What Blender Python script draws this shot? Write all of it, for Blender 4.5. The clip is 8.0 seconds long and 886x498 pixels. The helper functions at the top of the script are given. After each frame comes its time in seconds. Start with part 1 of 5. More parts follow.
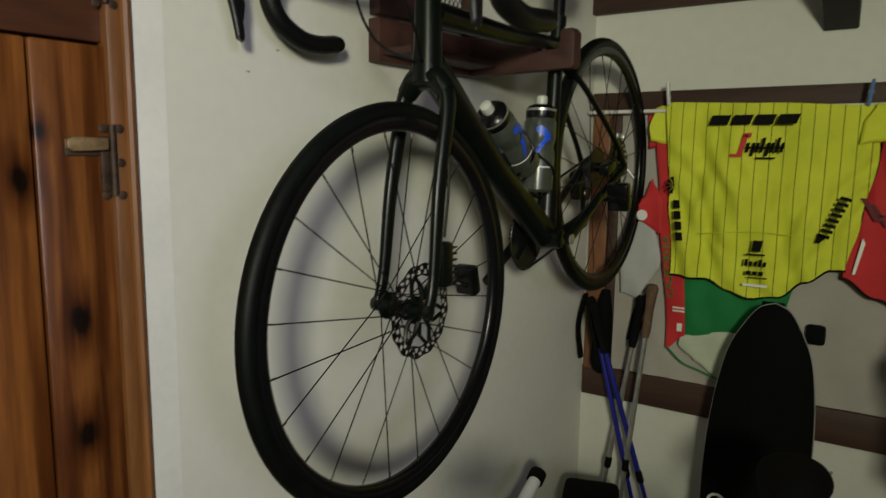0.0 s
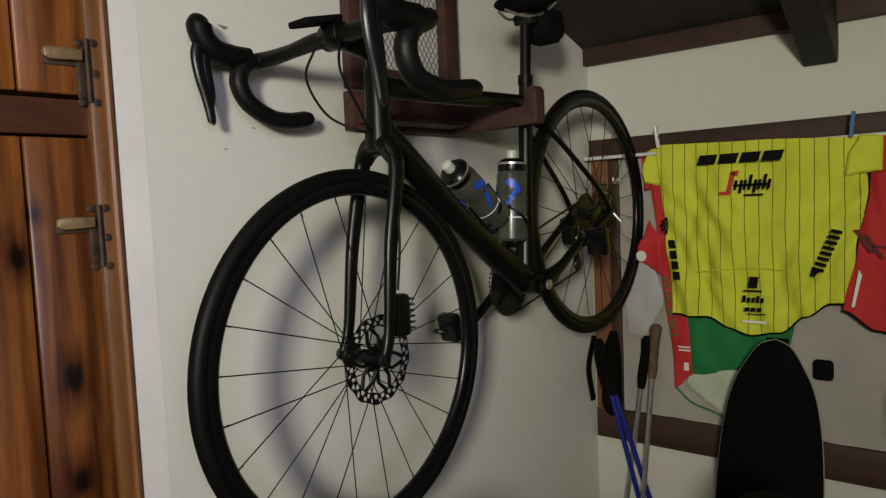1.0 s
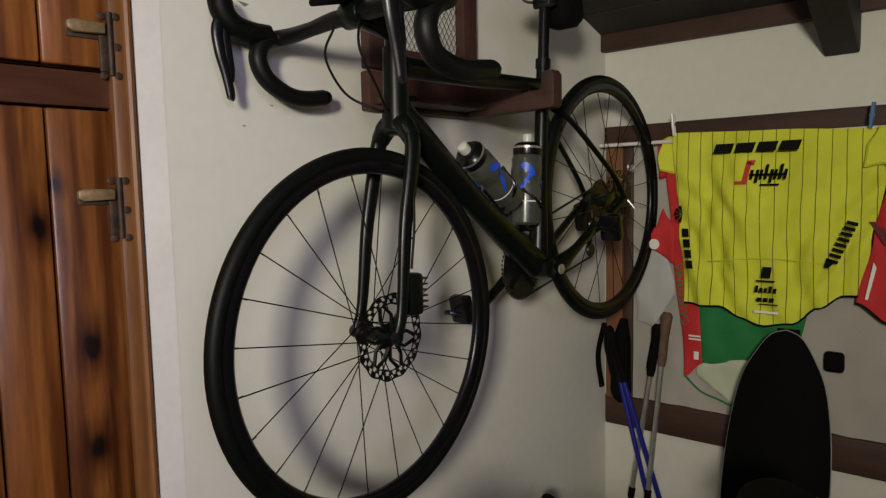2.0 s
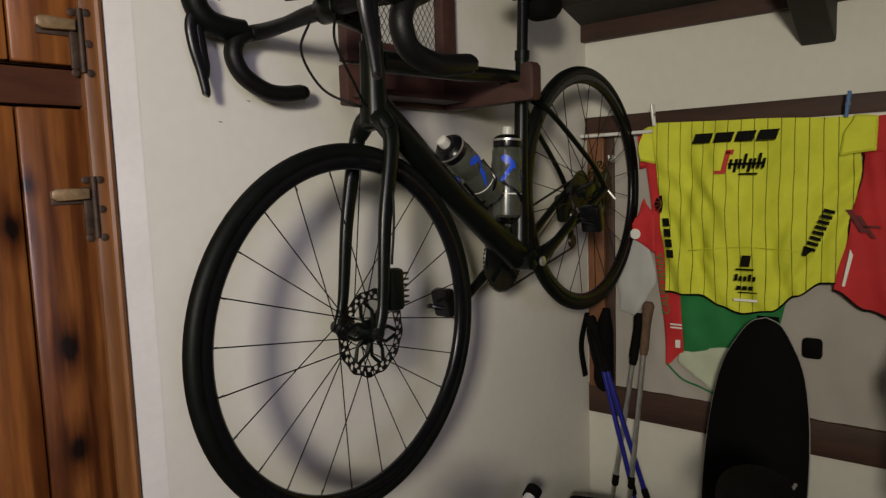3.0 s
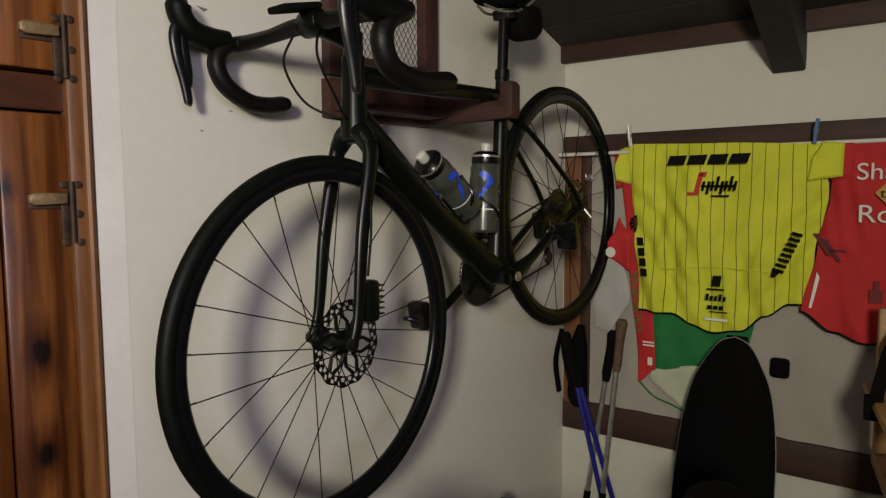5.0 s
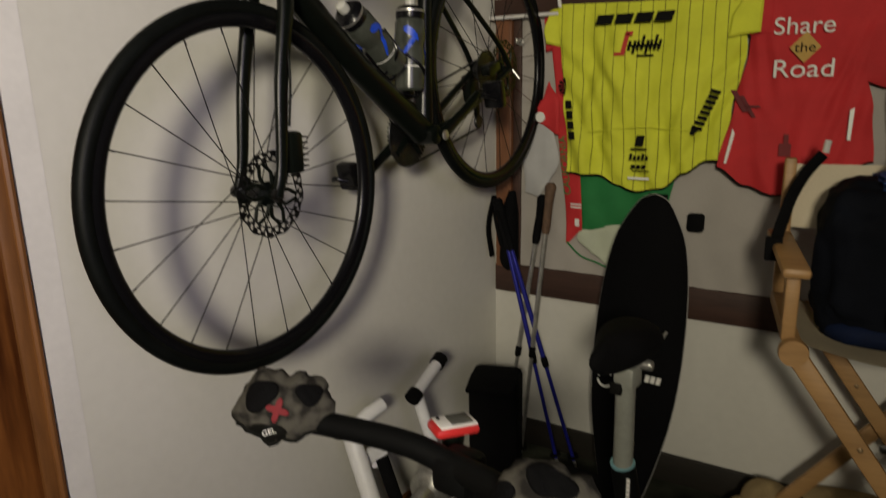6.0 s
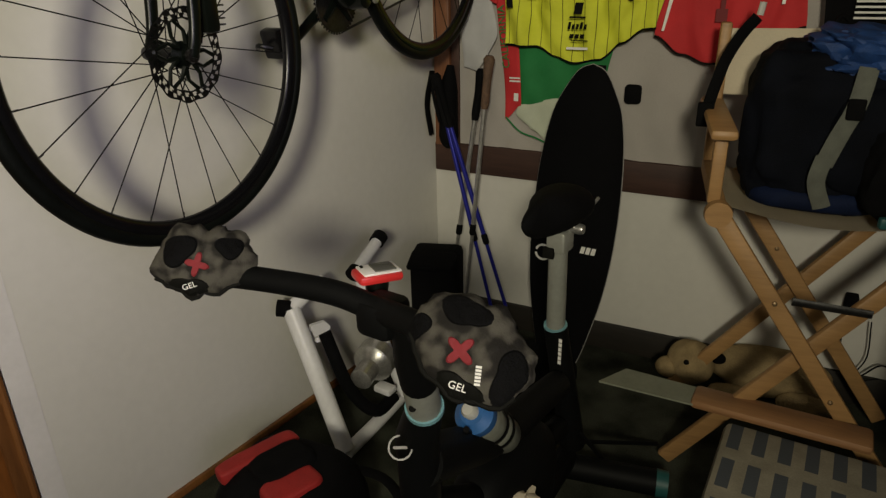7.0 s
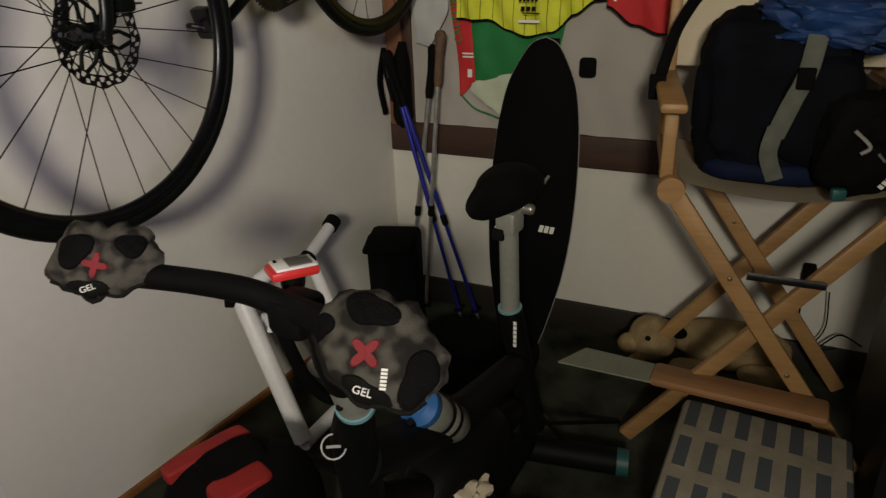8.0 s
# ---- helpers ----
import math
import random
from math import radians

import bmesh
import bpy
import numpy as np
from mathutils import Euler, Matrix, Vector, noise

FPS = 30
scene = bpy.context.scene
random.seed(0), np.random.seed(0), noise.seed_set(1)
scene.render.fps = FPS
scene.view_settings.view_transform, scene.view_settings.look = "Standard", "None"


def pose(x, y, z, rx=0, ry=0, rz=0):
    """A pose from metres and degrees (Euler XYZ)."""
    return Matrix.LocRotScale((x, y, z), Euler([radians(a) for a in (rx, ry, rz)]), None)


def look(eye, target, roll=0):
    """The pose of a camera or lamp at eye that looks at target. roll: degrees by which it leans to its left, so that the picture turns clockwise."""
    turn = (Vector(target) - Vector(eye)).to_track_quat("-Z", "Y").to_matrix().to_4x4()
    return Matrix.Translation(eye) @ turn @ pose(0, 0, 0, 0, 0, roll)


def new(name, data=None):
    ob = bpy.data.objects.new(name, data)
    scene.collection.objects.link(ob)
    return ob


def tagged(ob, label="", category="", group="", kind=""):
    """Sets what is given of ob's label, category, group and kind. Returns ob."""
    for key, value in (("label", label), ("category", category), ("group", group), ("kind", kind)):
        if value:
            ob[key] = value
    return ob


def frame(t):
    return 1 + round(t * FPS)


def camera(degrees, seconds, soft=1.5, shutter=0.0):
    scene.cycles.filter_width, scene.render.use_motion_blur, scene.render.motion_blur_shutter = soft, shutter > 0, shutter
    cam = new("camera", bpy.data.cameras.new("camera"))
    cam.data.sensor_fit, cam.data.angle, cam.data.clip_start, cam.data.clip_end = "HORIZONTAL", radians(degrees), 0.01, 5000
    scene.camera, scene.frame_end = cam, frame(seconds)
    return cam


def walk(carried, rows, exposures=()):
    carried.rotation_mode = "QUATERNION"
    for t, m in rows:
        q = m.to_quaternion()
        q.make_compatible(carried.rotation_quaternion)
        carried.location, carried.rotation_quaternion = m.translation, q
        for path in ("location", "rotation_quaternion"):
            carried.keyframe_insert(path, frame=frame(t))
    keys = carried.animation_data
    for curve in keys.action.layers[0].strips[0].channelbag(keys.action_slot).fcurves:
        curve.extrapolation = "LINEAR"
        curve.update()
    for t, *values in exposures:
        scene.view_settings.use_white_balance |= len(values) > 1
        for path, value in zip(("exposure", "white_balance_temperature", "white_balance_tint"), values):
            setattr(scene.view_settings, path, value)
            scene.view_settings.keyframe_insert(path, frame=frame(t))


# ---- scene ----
cam = camera(67.1, 8.0, soft=1.3, shutter=0.3)
PATH = [
    (0, (1.052, -2.062, 1.407), (-0.203, -0.529, 1.132), 0.7),
    (0.5, (1.177, -2.032, 1.428), (-0.101, -0.501, 1.28), -0.9),
    (1, (1.26, -1.99, 1.424), (-0.151, -0.579, 1.29), -2.5),
    (2.5, (1.263, -2.005, 1.409), (-0.166, -0.618, 1.227), -1.1),
    (3, (1.268, -1.992, 1.421), (-0.133, -0.579, 1.218), -1.9),
    (3.5, (1.277, -1.996, 1.424), (-0.078, -0.535, 1.252), -1.4),
    (4, (1.272, -2.004, 1.419), (-0.101, -0.556, 1.277), -0.5),
    (5.5, (1.31, -1.998, 1.421), (-0.025, -0.523, 1.215), -0.1),
    (5.7, (1.322, -2.0, 1.391), (0.033, -0.508, 1.089), -0.5),
    (6, (1.342, -2.002, 1.339), (0.133, -0.482, 0.864), -1.2),
    (6.5, (1.361, -2.002, 1.294), (0.273, -0.467, 0.616), -0.5),
    (7, (1.372, -1.987, 1.279), (0.335, -0.461, 0.506), -1.2),
    (7.5, (1.389, -1.961, 1.274), (0.371, -0.439, 0.468), -1.0),
    (8, (1.402, -1.91, 1.271), (0.433, -0.373, 0.436), -2.2),
]
EXPO = [(0, -0.12, 6400, -1), (0.5, -0.05, 6350, 5), (1, 0.0, 6250, 8), (2.5, 0.0, 6450, 14), (4, 0.0, 6450, 14), (5.5, -0.08, 6600, 13), (6, -0.06, 6700, 13), (7, 0.0, 6700, 10), (8, 0.0, 6450, 15)]
walk(cam, [(t, look(eye, target, roll)) for t, eye, target, roll in PATH], EXPO)

# ---- light ----
world = bpy.data.worlds.new("room_dark")
world.use_nodes = True
world.node_tree.nodes["Background"].inputs[0].default_value = (0.9, 0.85, 0.8, 1)
world.node_tree.nodes["Background"].inputs[1].default_value = 0.02
scene.world = world


def area(name, m, size, power, colour, size_y=None):
    d = bpy.data.lights.new(name, "AREA")
    d.energy, d.color, d.size = power, colour, size
    if size_y:
        d.shape, d.size_y = "RECTANGLE", size_y
    ob = new(name, d)
    ob.matrix_world = m
    return ob


# lamp behind the walker, unseen lamp overhead, and added cool fill from the right
lamp = area("room_lamp", look((2.0, -3.2, 1.78), (0.13, -0.57, 1.48)), 0.28, 17.0, (1.0, 0.94, 0.735))
# spread narrowed so that the right of the room stays dim
lamp.data.spread = radians(102)
area("ceiling_lamp", look((1.15, -2.75, 2.65), (0.9, -1.6, 0.6)), 0.45, 3.5, (0.99, 0.955, 0.75))
# no window stands here: cool fill added to brighten the bicycle wall
cool_fill = area("cool_fill_light", look((3.1, -2.9, 1.9), (0.0, -1.75, 1.35)), 0.9, 2.9, (0.80, 0.74, 1.0), 0.9)
cool_fill.data.spread = radians(55)


# ---- materials ----
def mat(name, colour, rough=0.6, metal=0.0, vary=0.12, scale=8.0, grain=60.0, bump=0.1, spec=0.5, coat=0.0, stretch=(1, 1, 1), dark=None, rand=0.0):
    m = bpy.data.materials.new(name)
    m.use_nodes = True
    nt = m.node_tree
    b = nt.nodes["Principled BSDF"]
    b.inputs["Roughness"].default_value, b.inputs["Metallic"].default_value = rough, metal
    b.inputs["Specular IOR Level"].default_value, b.inputs["Coat Weight"].default_value = spec, coat
    co = nt.nodes.new("ShaderNodeTexCoord")
    mp = nt.nodes.new("ShaderNodeMapping")
    mp.inputs["Scale"].default_value = stretch
    nt.links.new(co.outputs["Object"], mp.inputs[0])
    big, fine = nt.nodes.new("ShaderNodeTexNoise"), nt.nodes.new("ShaderNodeTexNoise")
    big.inputs["Scale"].default_value, fine.inputs["Scale"].default_value = scale, grain
    big.inputs["Detail"].default_value = fine.inputs["Detail"].default_value = 4
    for n in (big, fine):
        nt.links.new(mp.outputs[0], n.inputs["Vector"])
    ramp = nt.nodes.new("ShaderNodeValToRGB")
    lo = dark or tuple(c * (1 - 2 * vary) for c in colour)
    hi = tuple(min(1, c * (1 + vary)) for c in colour)
    ramp.color_ramp.elements[0].color, ramp.color_ramp.elements[1].color = (*lo, 1), (*hi, 1)
    ramp.color_ramp.elements[0].position, ramp.color_ramp.elements[1].position = 0.3, 0.7
    mix = nt.nodes.new("ShaderNodeMix")
    mix.inputs["Factor"].default_value = 0.35
    nt.links.new(big.outputs["Fac"], mix.inputs["A"])
    nt.links.new(fine.outputs["Fac"], mix.inputs["B"])
    last = mix.outputs["Result"]
    if rand:
        oi, ad = nt.nodes.new("ShaderNodeObjectInfo"), nt.nodes.new("ShaderNodeMath")
        ad.operation, ad.inputs[1].default_value = "MULTIPLY_ADD", rand
        nt.links.new(oi.outputs["Random"], ad.inputs[0])
        nt.links.new(last, ad.inputs[2])
        last = ad.outputs[0]
    nt.links.new(last, ramp.inputs[0])
    nt.links.new(ramp.outputs[0], b.inputs["Base Color"])
    if bump:
        bp = nt.nodes.new("ShaderNodeBump")
        bp.inputs["Strength"].default_value, bp.inputs["Distance"].default_value = bump, 0.003
        nt.links.new(fine.outputs["Fac"], bp.inputs["Height"])
        nt.links.new(bp.outputs[0], b.inputs["Normal"])
    return m


def pinstripe(name, colour, line, pitch, width):
    """Knitted cloth with thin upright lines."""
    m = mat(name, colour, 0.75, vary=0.08, scale=14, grain=500, bump=0.15, spec=0.25)
    nt = m.node_tree
    b, ramp = nt.nodes["Principled BSDF"], nt.nodes["Color Ramp"]
    co, sep = nt.nodes["Texture Coordinate"], nt.nodes.new("ShaderNodeSeparateXYZ")
    nt.links.new(co.outputs["Object"], sep.inputs[0])
    ops = []
    for op, val in (("DIVIDE", pitch), ("FRACT", 0), ("LESS_THAN", width)):
        n = nt.nodes.new("ShaderNodeMath")
        n.operation, n.inputs[1].default_value = op, val
        nt.links.new(ops[-1].outputs[0] if ops else sep.outputs[0], n.inputs[0])
        ops.append(n)
    mx = nt.nodes.new("ShaderNodeMix")
    mx.data_type = "RGBA"
    nt.links.new(ops[-1].outputs[0], mx.inputs[0])
    nt.links.new(ramp.outputs[0], mx.inputs[6])
    mx.inputs[7].default_value = (*line, 1)
    nt.links.new(mx.outputs[2], b.inputs["Base Color"])
    return m


def camo(name, a, b2, c, scale):
    """Blotched cloth in three tones."""
    m = mat(name, a, 0.88, vary=0.1, scale=scale, grain=300, bump=0.3, spec=0.12)
    nt = m.node_tree
    nt.nodes["Mix"].inputs["Factor"].default_value = 0.06
    nt.nodes["Noise Texture"].inputs["Detail"].default_value = 1.5
    r = nt.nodes["Color Ramp"].color_ramp
    r.interpolation = "B_SPLINE"
    r.elements[0].color, r.elements[1].color = (*b2, 1), (*c, 1)
    r.elements[0].position, r.elements[1].position = 0.44, 0.60
    e = r.elements.new(0.50)
    e.color = (*a, 1)
    return m


def wood(name, colour, dark, rough=0.45, along="Z", scale=3.0, knots=()):
    """Grain drawn out along one axis, with knots if asked."""
    st = {"X": (0.12, 1, 1), "Y": (1, 0.12, 1), "Z": (1, 1, 0.12)}[along]
    m = mat(name, colour, rough, vary=0.2, scale=scale * 6, grain=120, bump=0.12, stretch=st, dark=dark, rand=0.12)
    if knots:
        nt = m.node_tree
        b, ramp = nt.nodes["Principled BSDF"], nt.nodes["Color Ramp"]
        co, sep = nt.nodes["Texture Coordinate"], nt.nodes.new("ShaderNodeSeparateXYZ")
        nt.links.new(co.outputs["Object"], sep.inputs[0])

        def op(kind, u, v):
            n = nt.nodes.new("ShaderNodeMath")
            n.operation = kind
            for k, w in enumerate((u, v)):
                if isinstance(w, float):
                    n.inputs[k].default_value = w
                else:
                    nt.links.new(w, n.inputs[k])
            return n.outputs[0]

        wob = op("MULTIPLY", op("SUBTRACT", nt.nodes["Noise Texture.001"].outputs["Fac"], 0.5), 0.7)
        near = None
        for y, z, r in knots:
            dy, dz = op("DIVIDE", op("SUBTRACT", sep.outputs[1], y), r), op("DIVIDE", op("SUBTRACT", sep.outputs[2], z), r * 1.7)
            d = op("SQRT", op("ADD", op("MULTIPLY", dy, dy), op("MULTIPLY", dz, dz)), 0.0)
            near = d if near is None else op("MINIMUM", near, d)
        rr = nt.nodes.new("ShaderNodeValToRGB")
        nt.links.new(op("MULTIPLY", op("ADD", near, wob), 0.25), rr.inputs[0])
        rr.color_ramp.elements[0].position, rr.color_ramp.elements[1].position = 0.12, 0.62
        rr.color_ramp.elements[0].color, rr.color_ramp.elements[1].color = (0.035, 0.03, 0.03, 1), (1, 1, 1, 1)
        e = rr.color_ramp.elements.new(0.27)
        e.color = (0.50, 0.42, 0.36, 1)
        streak, sm, sr = nt.nodes.new("ShaderNodeTexNoise"), nt.nodes.new("ShaderNodeMapping"), nt.nodes.new("ShaderNodeValToRGB")
        sm.inputs["Scale"].default_value = (1, 1, 0.045)
        streak.inputs["Scale"].default_value, streak.inputs["Detail"].default_value = 34, 3
        nt.links.new(co.outputs["Object"], sm.inputs[0])
        nt.links.new(sm.outputs[0], streak.inputs["Vector"])
        nt.links.new(streak.outputs["Fac"], sr.inputs[0])
        sr.color_ramp.elements[0].position, sr.color_ramp.elements[1].position = 0.36, 0.56
        sr.color_ramp.elements[0].color, sr.color_ramp.elements[1].color = (0.42, 0.34, 0.30, 1), (1, 1, 1, 1)
        prev = ramp.outputs[0]
        for src in (rr.outputs[0], sr.outputs[0]):
            mx = nt.nodes.new("ShaderNodeMix")
            mx.data_type, mx.blend_type = "RGBA", "MULTIPLY"
            mx.inputs[0].default_value = 1.0
            nt.links.new(prev, mx.inputs[6])
            nt.links.new(src, mx.inputs[7])
            prev = mx.outputs[2]
        nt.links.new(prev, b.inputs["Base Color"])
    return m


def checks(name, a, b2, px, py):
    """Woven checked cloth."""
    m = mat(name, a, 0.9, vary=0.12, scale=20, grain=250, bump=0.4, spec=0.15)
    nt = m.node_tree
    b, ramp = nt.nodes["Principled BSDF"], nt.nodes["Color Ramp"]
    co, sep = nt.nodes["Texture Coordinate"], nt.nodes.new("ShaderNodeSeparateXYZ")
    nt.links.new(co.outputs["Object"], sep.inputs[0])

    def band(out, pitch, lo):
        prev = out
        for op, val in (("DIVIDE", pitch), ("FRACT", 0), ("LESS_THAN", lo)):
            n = nt.nodes.new("ShaderNodeMath")
            n.operation, n.inputs[1].default_value = op, val
            nt.links.new(prev, n.inputs[0])
            prev = n.outputs[0]
        return prev

    ad = nt.nodes.new("ShaderNodeMath")
    ad.operation = "ADD"
    nt.links.new(sep.outputs[1], ad.inputs[0])
    nt.links.new(sep.outputs[2], ad.inputs[1])
    both = nt.nodes.new("ShaderNodeMath")
    both.operation = "MULTIPLY"
    nt.links.new(band(sep.outputs[0], px, 0.5), both.inputs[0])
    nt.links.new(band(ad.outputs[0], py, 0.72), both.inputs[1])
    mx = nt.nodes.new("ShaderNodeMix")
    mx.data_type = "RGBA"
    nt.links.new(both.outputs[0], mx.inputs[0])
    nt.links.new(ramp.outputs[0], mx.inputs[6])
    mx.inputs[7].default_value = (*b2, 1)
    nt.links.new(mx.outputs[2], b.inputs["Base Color"])
    return m


WALL = mat("wall_paint", (0.66, 0.645, 0.595), 0.85, vary=0.035, scale=1.6, grain=35, bump=0.1, spec=0.2)
CASING = mat("white_gloss_paint", (0.74, 0.72, 0.70), 0.55, vary=0.05, scale=6, grain=60, bump=0.08)
FLOOR = mat("dark_carpet", (0.046, 0.049, 0.036), 0.95, vary=0.5, scale=7, grain=280, bump=0.8, spec=0.1)
SKIRT = wood("dark_skirting_wood", (0.020, 0.016, 0.012), (0.010, 0.009, 0.007), 0.6, "X")
MATT = mat("matt_black_paint", (0.0035, 0.0038, 0.0040), 0.6, vary=0.2, scale=8, grain=120, bump=0.05, spec=0.13)
CAPBLUE = mat("blue_cap_plastic", (0.03, 0.13, 0.36), 0.45, vary=0.1, bump=0)
CEIL = mat("dark_boards", (0.026, 0.020, 0.017), 0.75, vary=0.3, scale=5, grain=70, bump=0.2, stretch=(1, 0.2, 1))
RAIL = wood("dark_rail_wood", (0.056, 0.025, 0.017), (0.024, 0.011, 0.008), 0.62, "X")
RAILZ = wood("dark_stile_wood", (0.19, 0.078, 0.036), (0.07, 0.028, 0.015), 0.4, "Z")
REDWOOD = wood("mahogany_stain", (0.055, 0.021, 0.016), (0.020, 0.008, 0.007), 0.6, "X")
PINE = wood("knotty_pine", (0.235, 0.083, 0.019), (0.085, 0.026, 0.007), 0.34, "Z", 2.2, ((-1.641, 1.152, 0.019), (-1.642, 0.969, 0.018), (-1.710, 1.367, 0.017), (-1.683, 1.436, 0.009), (-1.80, 0.80, 0.018), (-1.76, 1.90, 0.016)))
# darker copy of the pine, with the shade of the door gaps in it
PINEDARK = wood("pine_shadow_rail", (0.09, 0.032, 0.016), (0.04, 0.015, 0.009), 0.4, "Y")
PINEFRAME = wood("pine_frame", (0.20, 0.080, 0.022), (0.085, 0.032, 0.010), 0.45, "Z", 3)
BEECH = wood("beech", (0.36, 0.205, 0.082), (0.23, 0.125, 0.048), 0.5, "X", 2)
OAK = wood("oak_handle", (0.29, 0.15, 0.068), (0.19, 0.09, 0.04), 0.5, "X", 2)
SHELFWOOD = wood("pale_shelf", (0.50, 0.40, 0.28), (0.40, 0.30, 0.2), 0.55, "X", 2)
CANVAS = mat("grey_canvas", (0.42, 0.39, 0.36), 0.9, vary=0.09, scale=4, grain=400, bump=0.25, spec=0.1)
SEATCLOTH = mat("cream_canvas", (0.64, 0.56, 0.42), 0.9, vary=0.08, scale=6, grain=400, bump=0.3, spec=0.1)
FRAME = mat("matt_black_carbon", (0.0035, 0.0050, 0.0038), 0.30, vary=0.2, scale=6, grain=80, bump=0.02, spec=0.25)
GLOSS = mat("gloss_black_carbon", (0.005, 0.005, 0.006), 0.25, vary=0.2, scale=6, grain=80, bump=0.0, spec=0.25)
RUBBER = mat("tyre_rubber", (0.004, 0.005, 0.0045), 0.5, vary=0.25, scale=20, grain=200, bump=0.12, spec=0.13)
GRIPBLACK = mat("satin_black_lever", (0.006, 0.006, 0.007), 0.32, vary=0.2, scale=8, grain=80, bump=0.02, spec=0.4)
TAPE = mat("bar_tape", (0.005, 0.005, 0.005), 0.45, vary=0.2, scale=40, grain=300, bump=0.15, spec=0.2)
STEEL = mat("brushed_steel", (0.50, 0.49, 0.46), 0.32, 0.75, vary=0.2, scale=25, grain=200, bump=0.05)
DARKSTEEL = mat("dark_steel", (0.07, 0.07, 0.07), 0.4, 0.9, vary=0.3, scale=25, grain=200, bump=0.05)
BRASS = mat("aged_brass", (0.34, 0.23, 0.12), 0.42, 0.5, vary=0.35, scale=20, grain=120, bump=0.15)
IRON = mat("rusty_iron", (0.060, 0.034, 0.020), 0.6, 0.3, vary=0.4, scale=25, grain=150, bump=0.3)
BLACK = mat("black_nylon", (0.004, 0.004, 0.0045), 0.85, vary=0.3, scale=10, grain=350, bump=0.5, spec=0.10)
BOARD = mat("black_neoprene", (0.0030, 0.0030, 0.0036), 0.8, vary=0.25, scale=5, grain=300, bump=0.2, spec=0.08)
PIPING = mat("pale_piping", (0.30, 0.29, 0.28), 0.7, vary=0.1, bump=0)
SMOKE = mat("smoky_plastic", (0.058, 0.064, 0.052), 0.24, vary=0.2, scale=12, grain=60, bump=0.05)
PALEBOTTLE = mat("pale_bottle_plastic", (0.21, 0.22, 0.18), 0.3, vary=0.15, scale=12, grain=60, bump=0.03)
CLEARCAP = mat("pale_cap", (0.55, 0.55, 0.50), 0.35, vary=0.1, bump=0)
BLUE = mat("blue_print", (0.01, 0.07, 0.62), 0.4, vary=0.1, bump=0)
POLEBLUE = mat("blue_anodised", (0.018, 0.022, 0.30), 0.3, 0.4, vary=0.1, bump=0)
CORK = mat("dark_cork", (0.13, 0.075, 0.045), 0.8, vary=0.3, scale=60, grain=300, bump=0.4)
YELLOW = pinstripe("yellow_knit", (0.66, 0.69, 0.05), (0.12, 0.13, 0.015), 0.0345, 0.065)
YELLOWPLAIN = mat("yellow_plain_knit", (0.66, 0.69, 0.05), 0.75, vary=0.08, scale=14, grain=500, bump=0.15, spec=0.25)
RED = mat("red_knit", (0.54, 0.032, 0.036), 0.75, vary=0.1, scale=12, grain=500, bump=0.15, spec=0.25)
GREEN = mat("green_knit", (0.02, 0.19, 0.055), 0.75, vary=0.12, scale=12, grain=500, bump=0.15, spec=0.25)
WHITEKNIT = mat("pale_green_white_knit", (0.50, 0.54, 0.42), 0.75, vary=0.08, scale=14, grain=500, bump=0.15)
WHITESLEEVE = mat("white_knit", (0.44, 0.44, 0.44), 0.8, vary=0.06, scale=14, grain=500, bump=0.15)
INK = mat("black_print", (0.006, 0.006, 0.005), 0.75, vary=0.1, bump=0, spec=0.1)
REDINK = mat("red_print", (0.55, 0.03, 0.02), 0.6, vary=0.1, bump=0)
WHITEINK = mat("white_print", (0.75, 0.74, 0.70), 0.6, vary=0.05, bump=0)
GOLDINK = mat("gold_print", (0.50, 0.30, 0.05), 0.6, vary=0.1, bump=0)
REFLECT = mat("reflective_strip", (0.85, 0.84, 0.80), 0.3, vary=0.03, bump=0)
CAMO = camo("grey_camouflage", (0.036, 0.033, 0.028), (0.012, 0.011, 0.010), (0.075, 0.070, 0.058), 34)
GLOVERED = mat("red_glove_patch", (0.20, 0.012, 0.018), 0.8, vary=0.12, bump=0.1)
GREYPOST = mat("grey_alloy", (0.30, 0.31, 0.27), 0.42, 0.25, vary=0.1, scale=12, grain=90, bump=0.04)
CYAN = mat("pale_blue_ring", (0.16, 0.33, 0.37), 0.45, vary=0.1, bump=0)
GPSRED = mat("red_plastic", (0.55, 0.03, 0.03), 0.3, vary=0.05, bump=0)
GPSWHITE = mat("silver_plastic", (0.72, 0.70, 0.68), 0.3, vary=0.05, bump=0)
SCREEN = mat("grey_screen", (0.10, 0.10, 0.09), 0.2, vary=0.1, bump=0)
WHITEPAINT = mat("white_enamel", (0.80, 0.80, 0.81), 0.35, vary=0.06, scale=9, grain=80, bump=0.03)
PACKBLUE = mat("blue_ripstop", (0.010, 0.048, 0.18), 0.65, vary=0.35, scale=9, grain=350, bump=0.5)
PACKNAVY = mat("deep_blue_nylon", (0.005, 0.011, 0.038), 0.75, vary=0.3, scale=12, grain=350, bump=0.5, spec=0.15)
PACKDARK = mat("navy_nylon", (0.0035, 0.0045, 0.008), 0.8, vary=0.3, scale=12, grain=350, bump=0.5, spec=0.10)
WEBBING = mat("grey_green_webbing", (0.115, 0.122, 0.102), 0.8, vary=0.15, scale=30, grain=400, bump=0.4)
TEAL = mat("teal_plastic", (0.014, 0.085, 0.085), 0.5, vary=0.1, bump=0)
PLUSH = mat("tan_plush", (0.34, 0.25, 0.13), 0.95, vary=0.2, scale=30, grain=300, bump=1.0, spec=0.1)
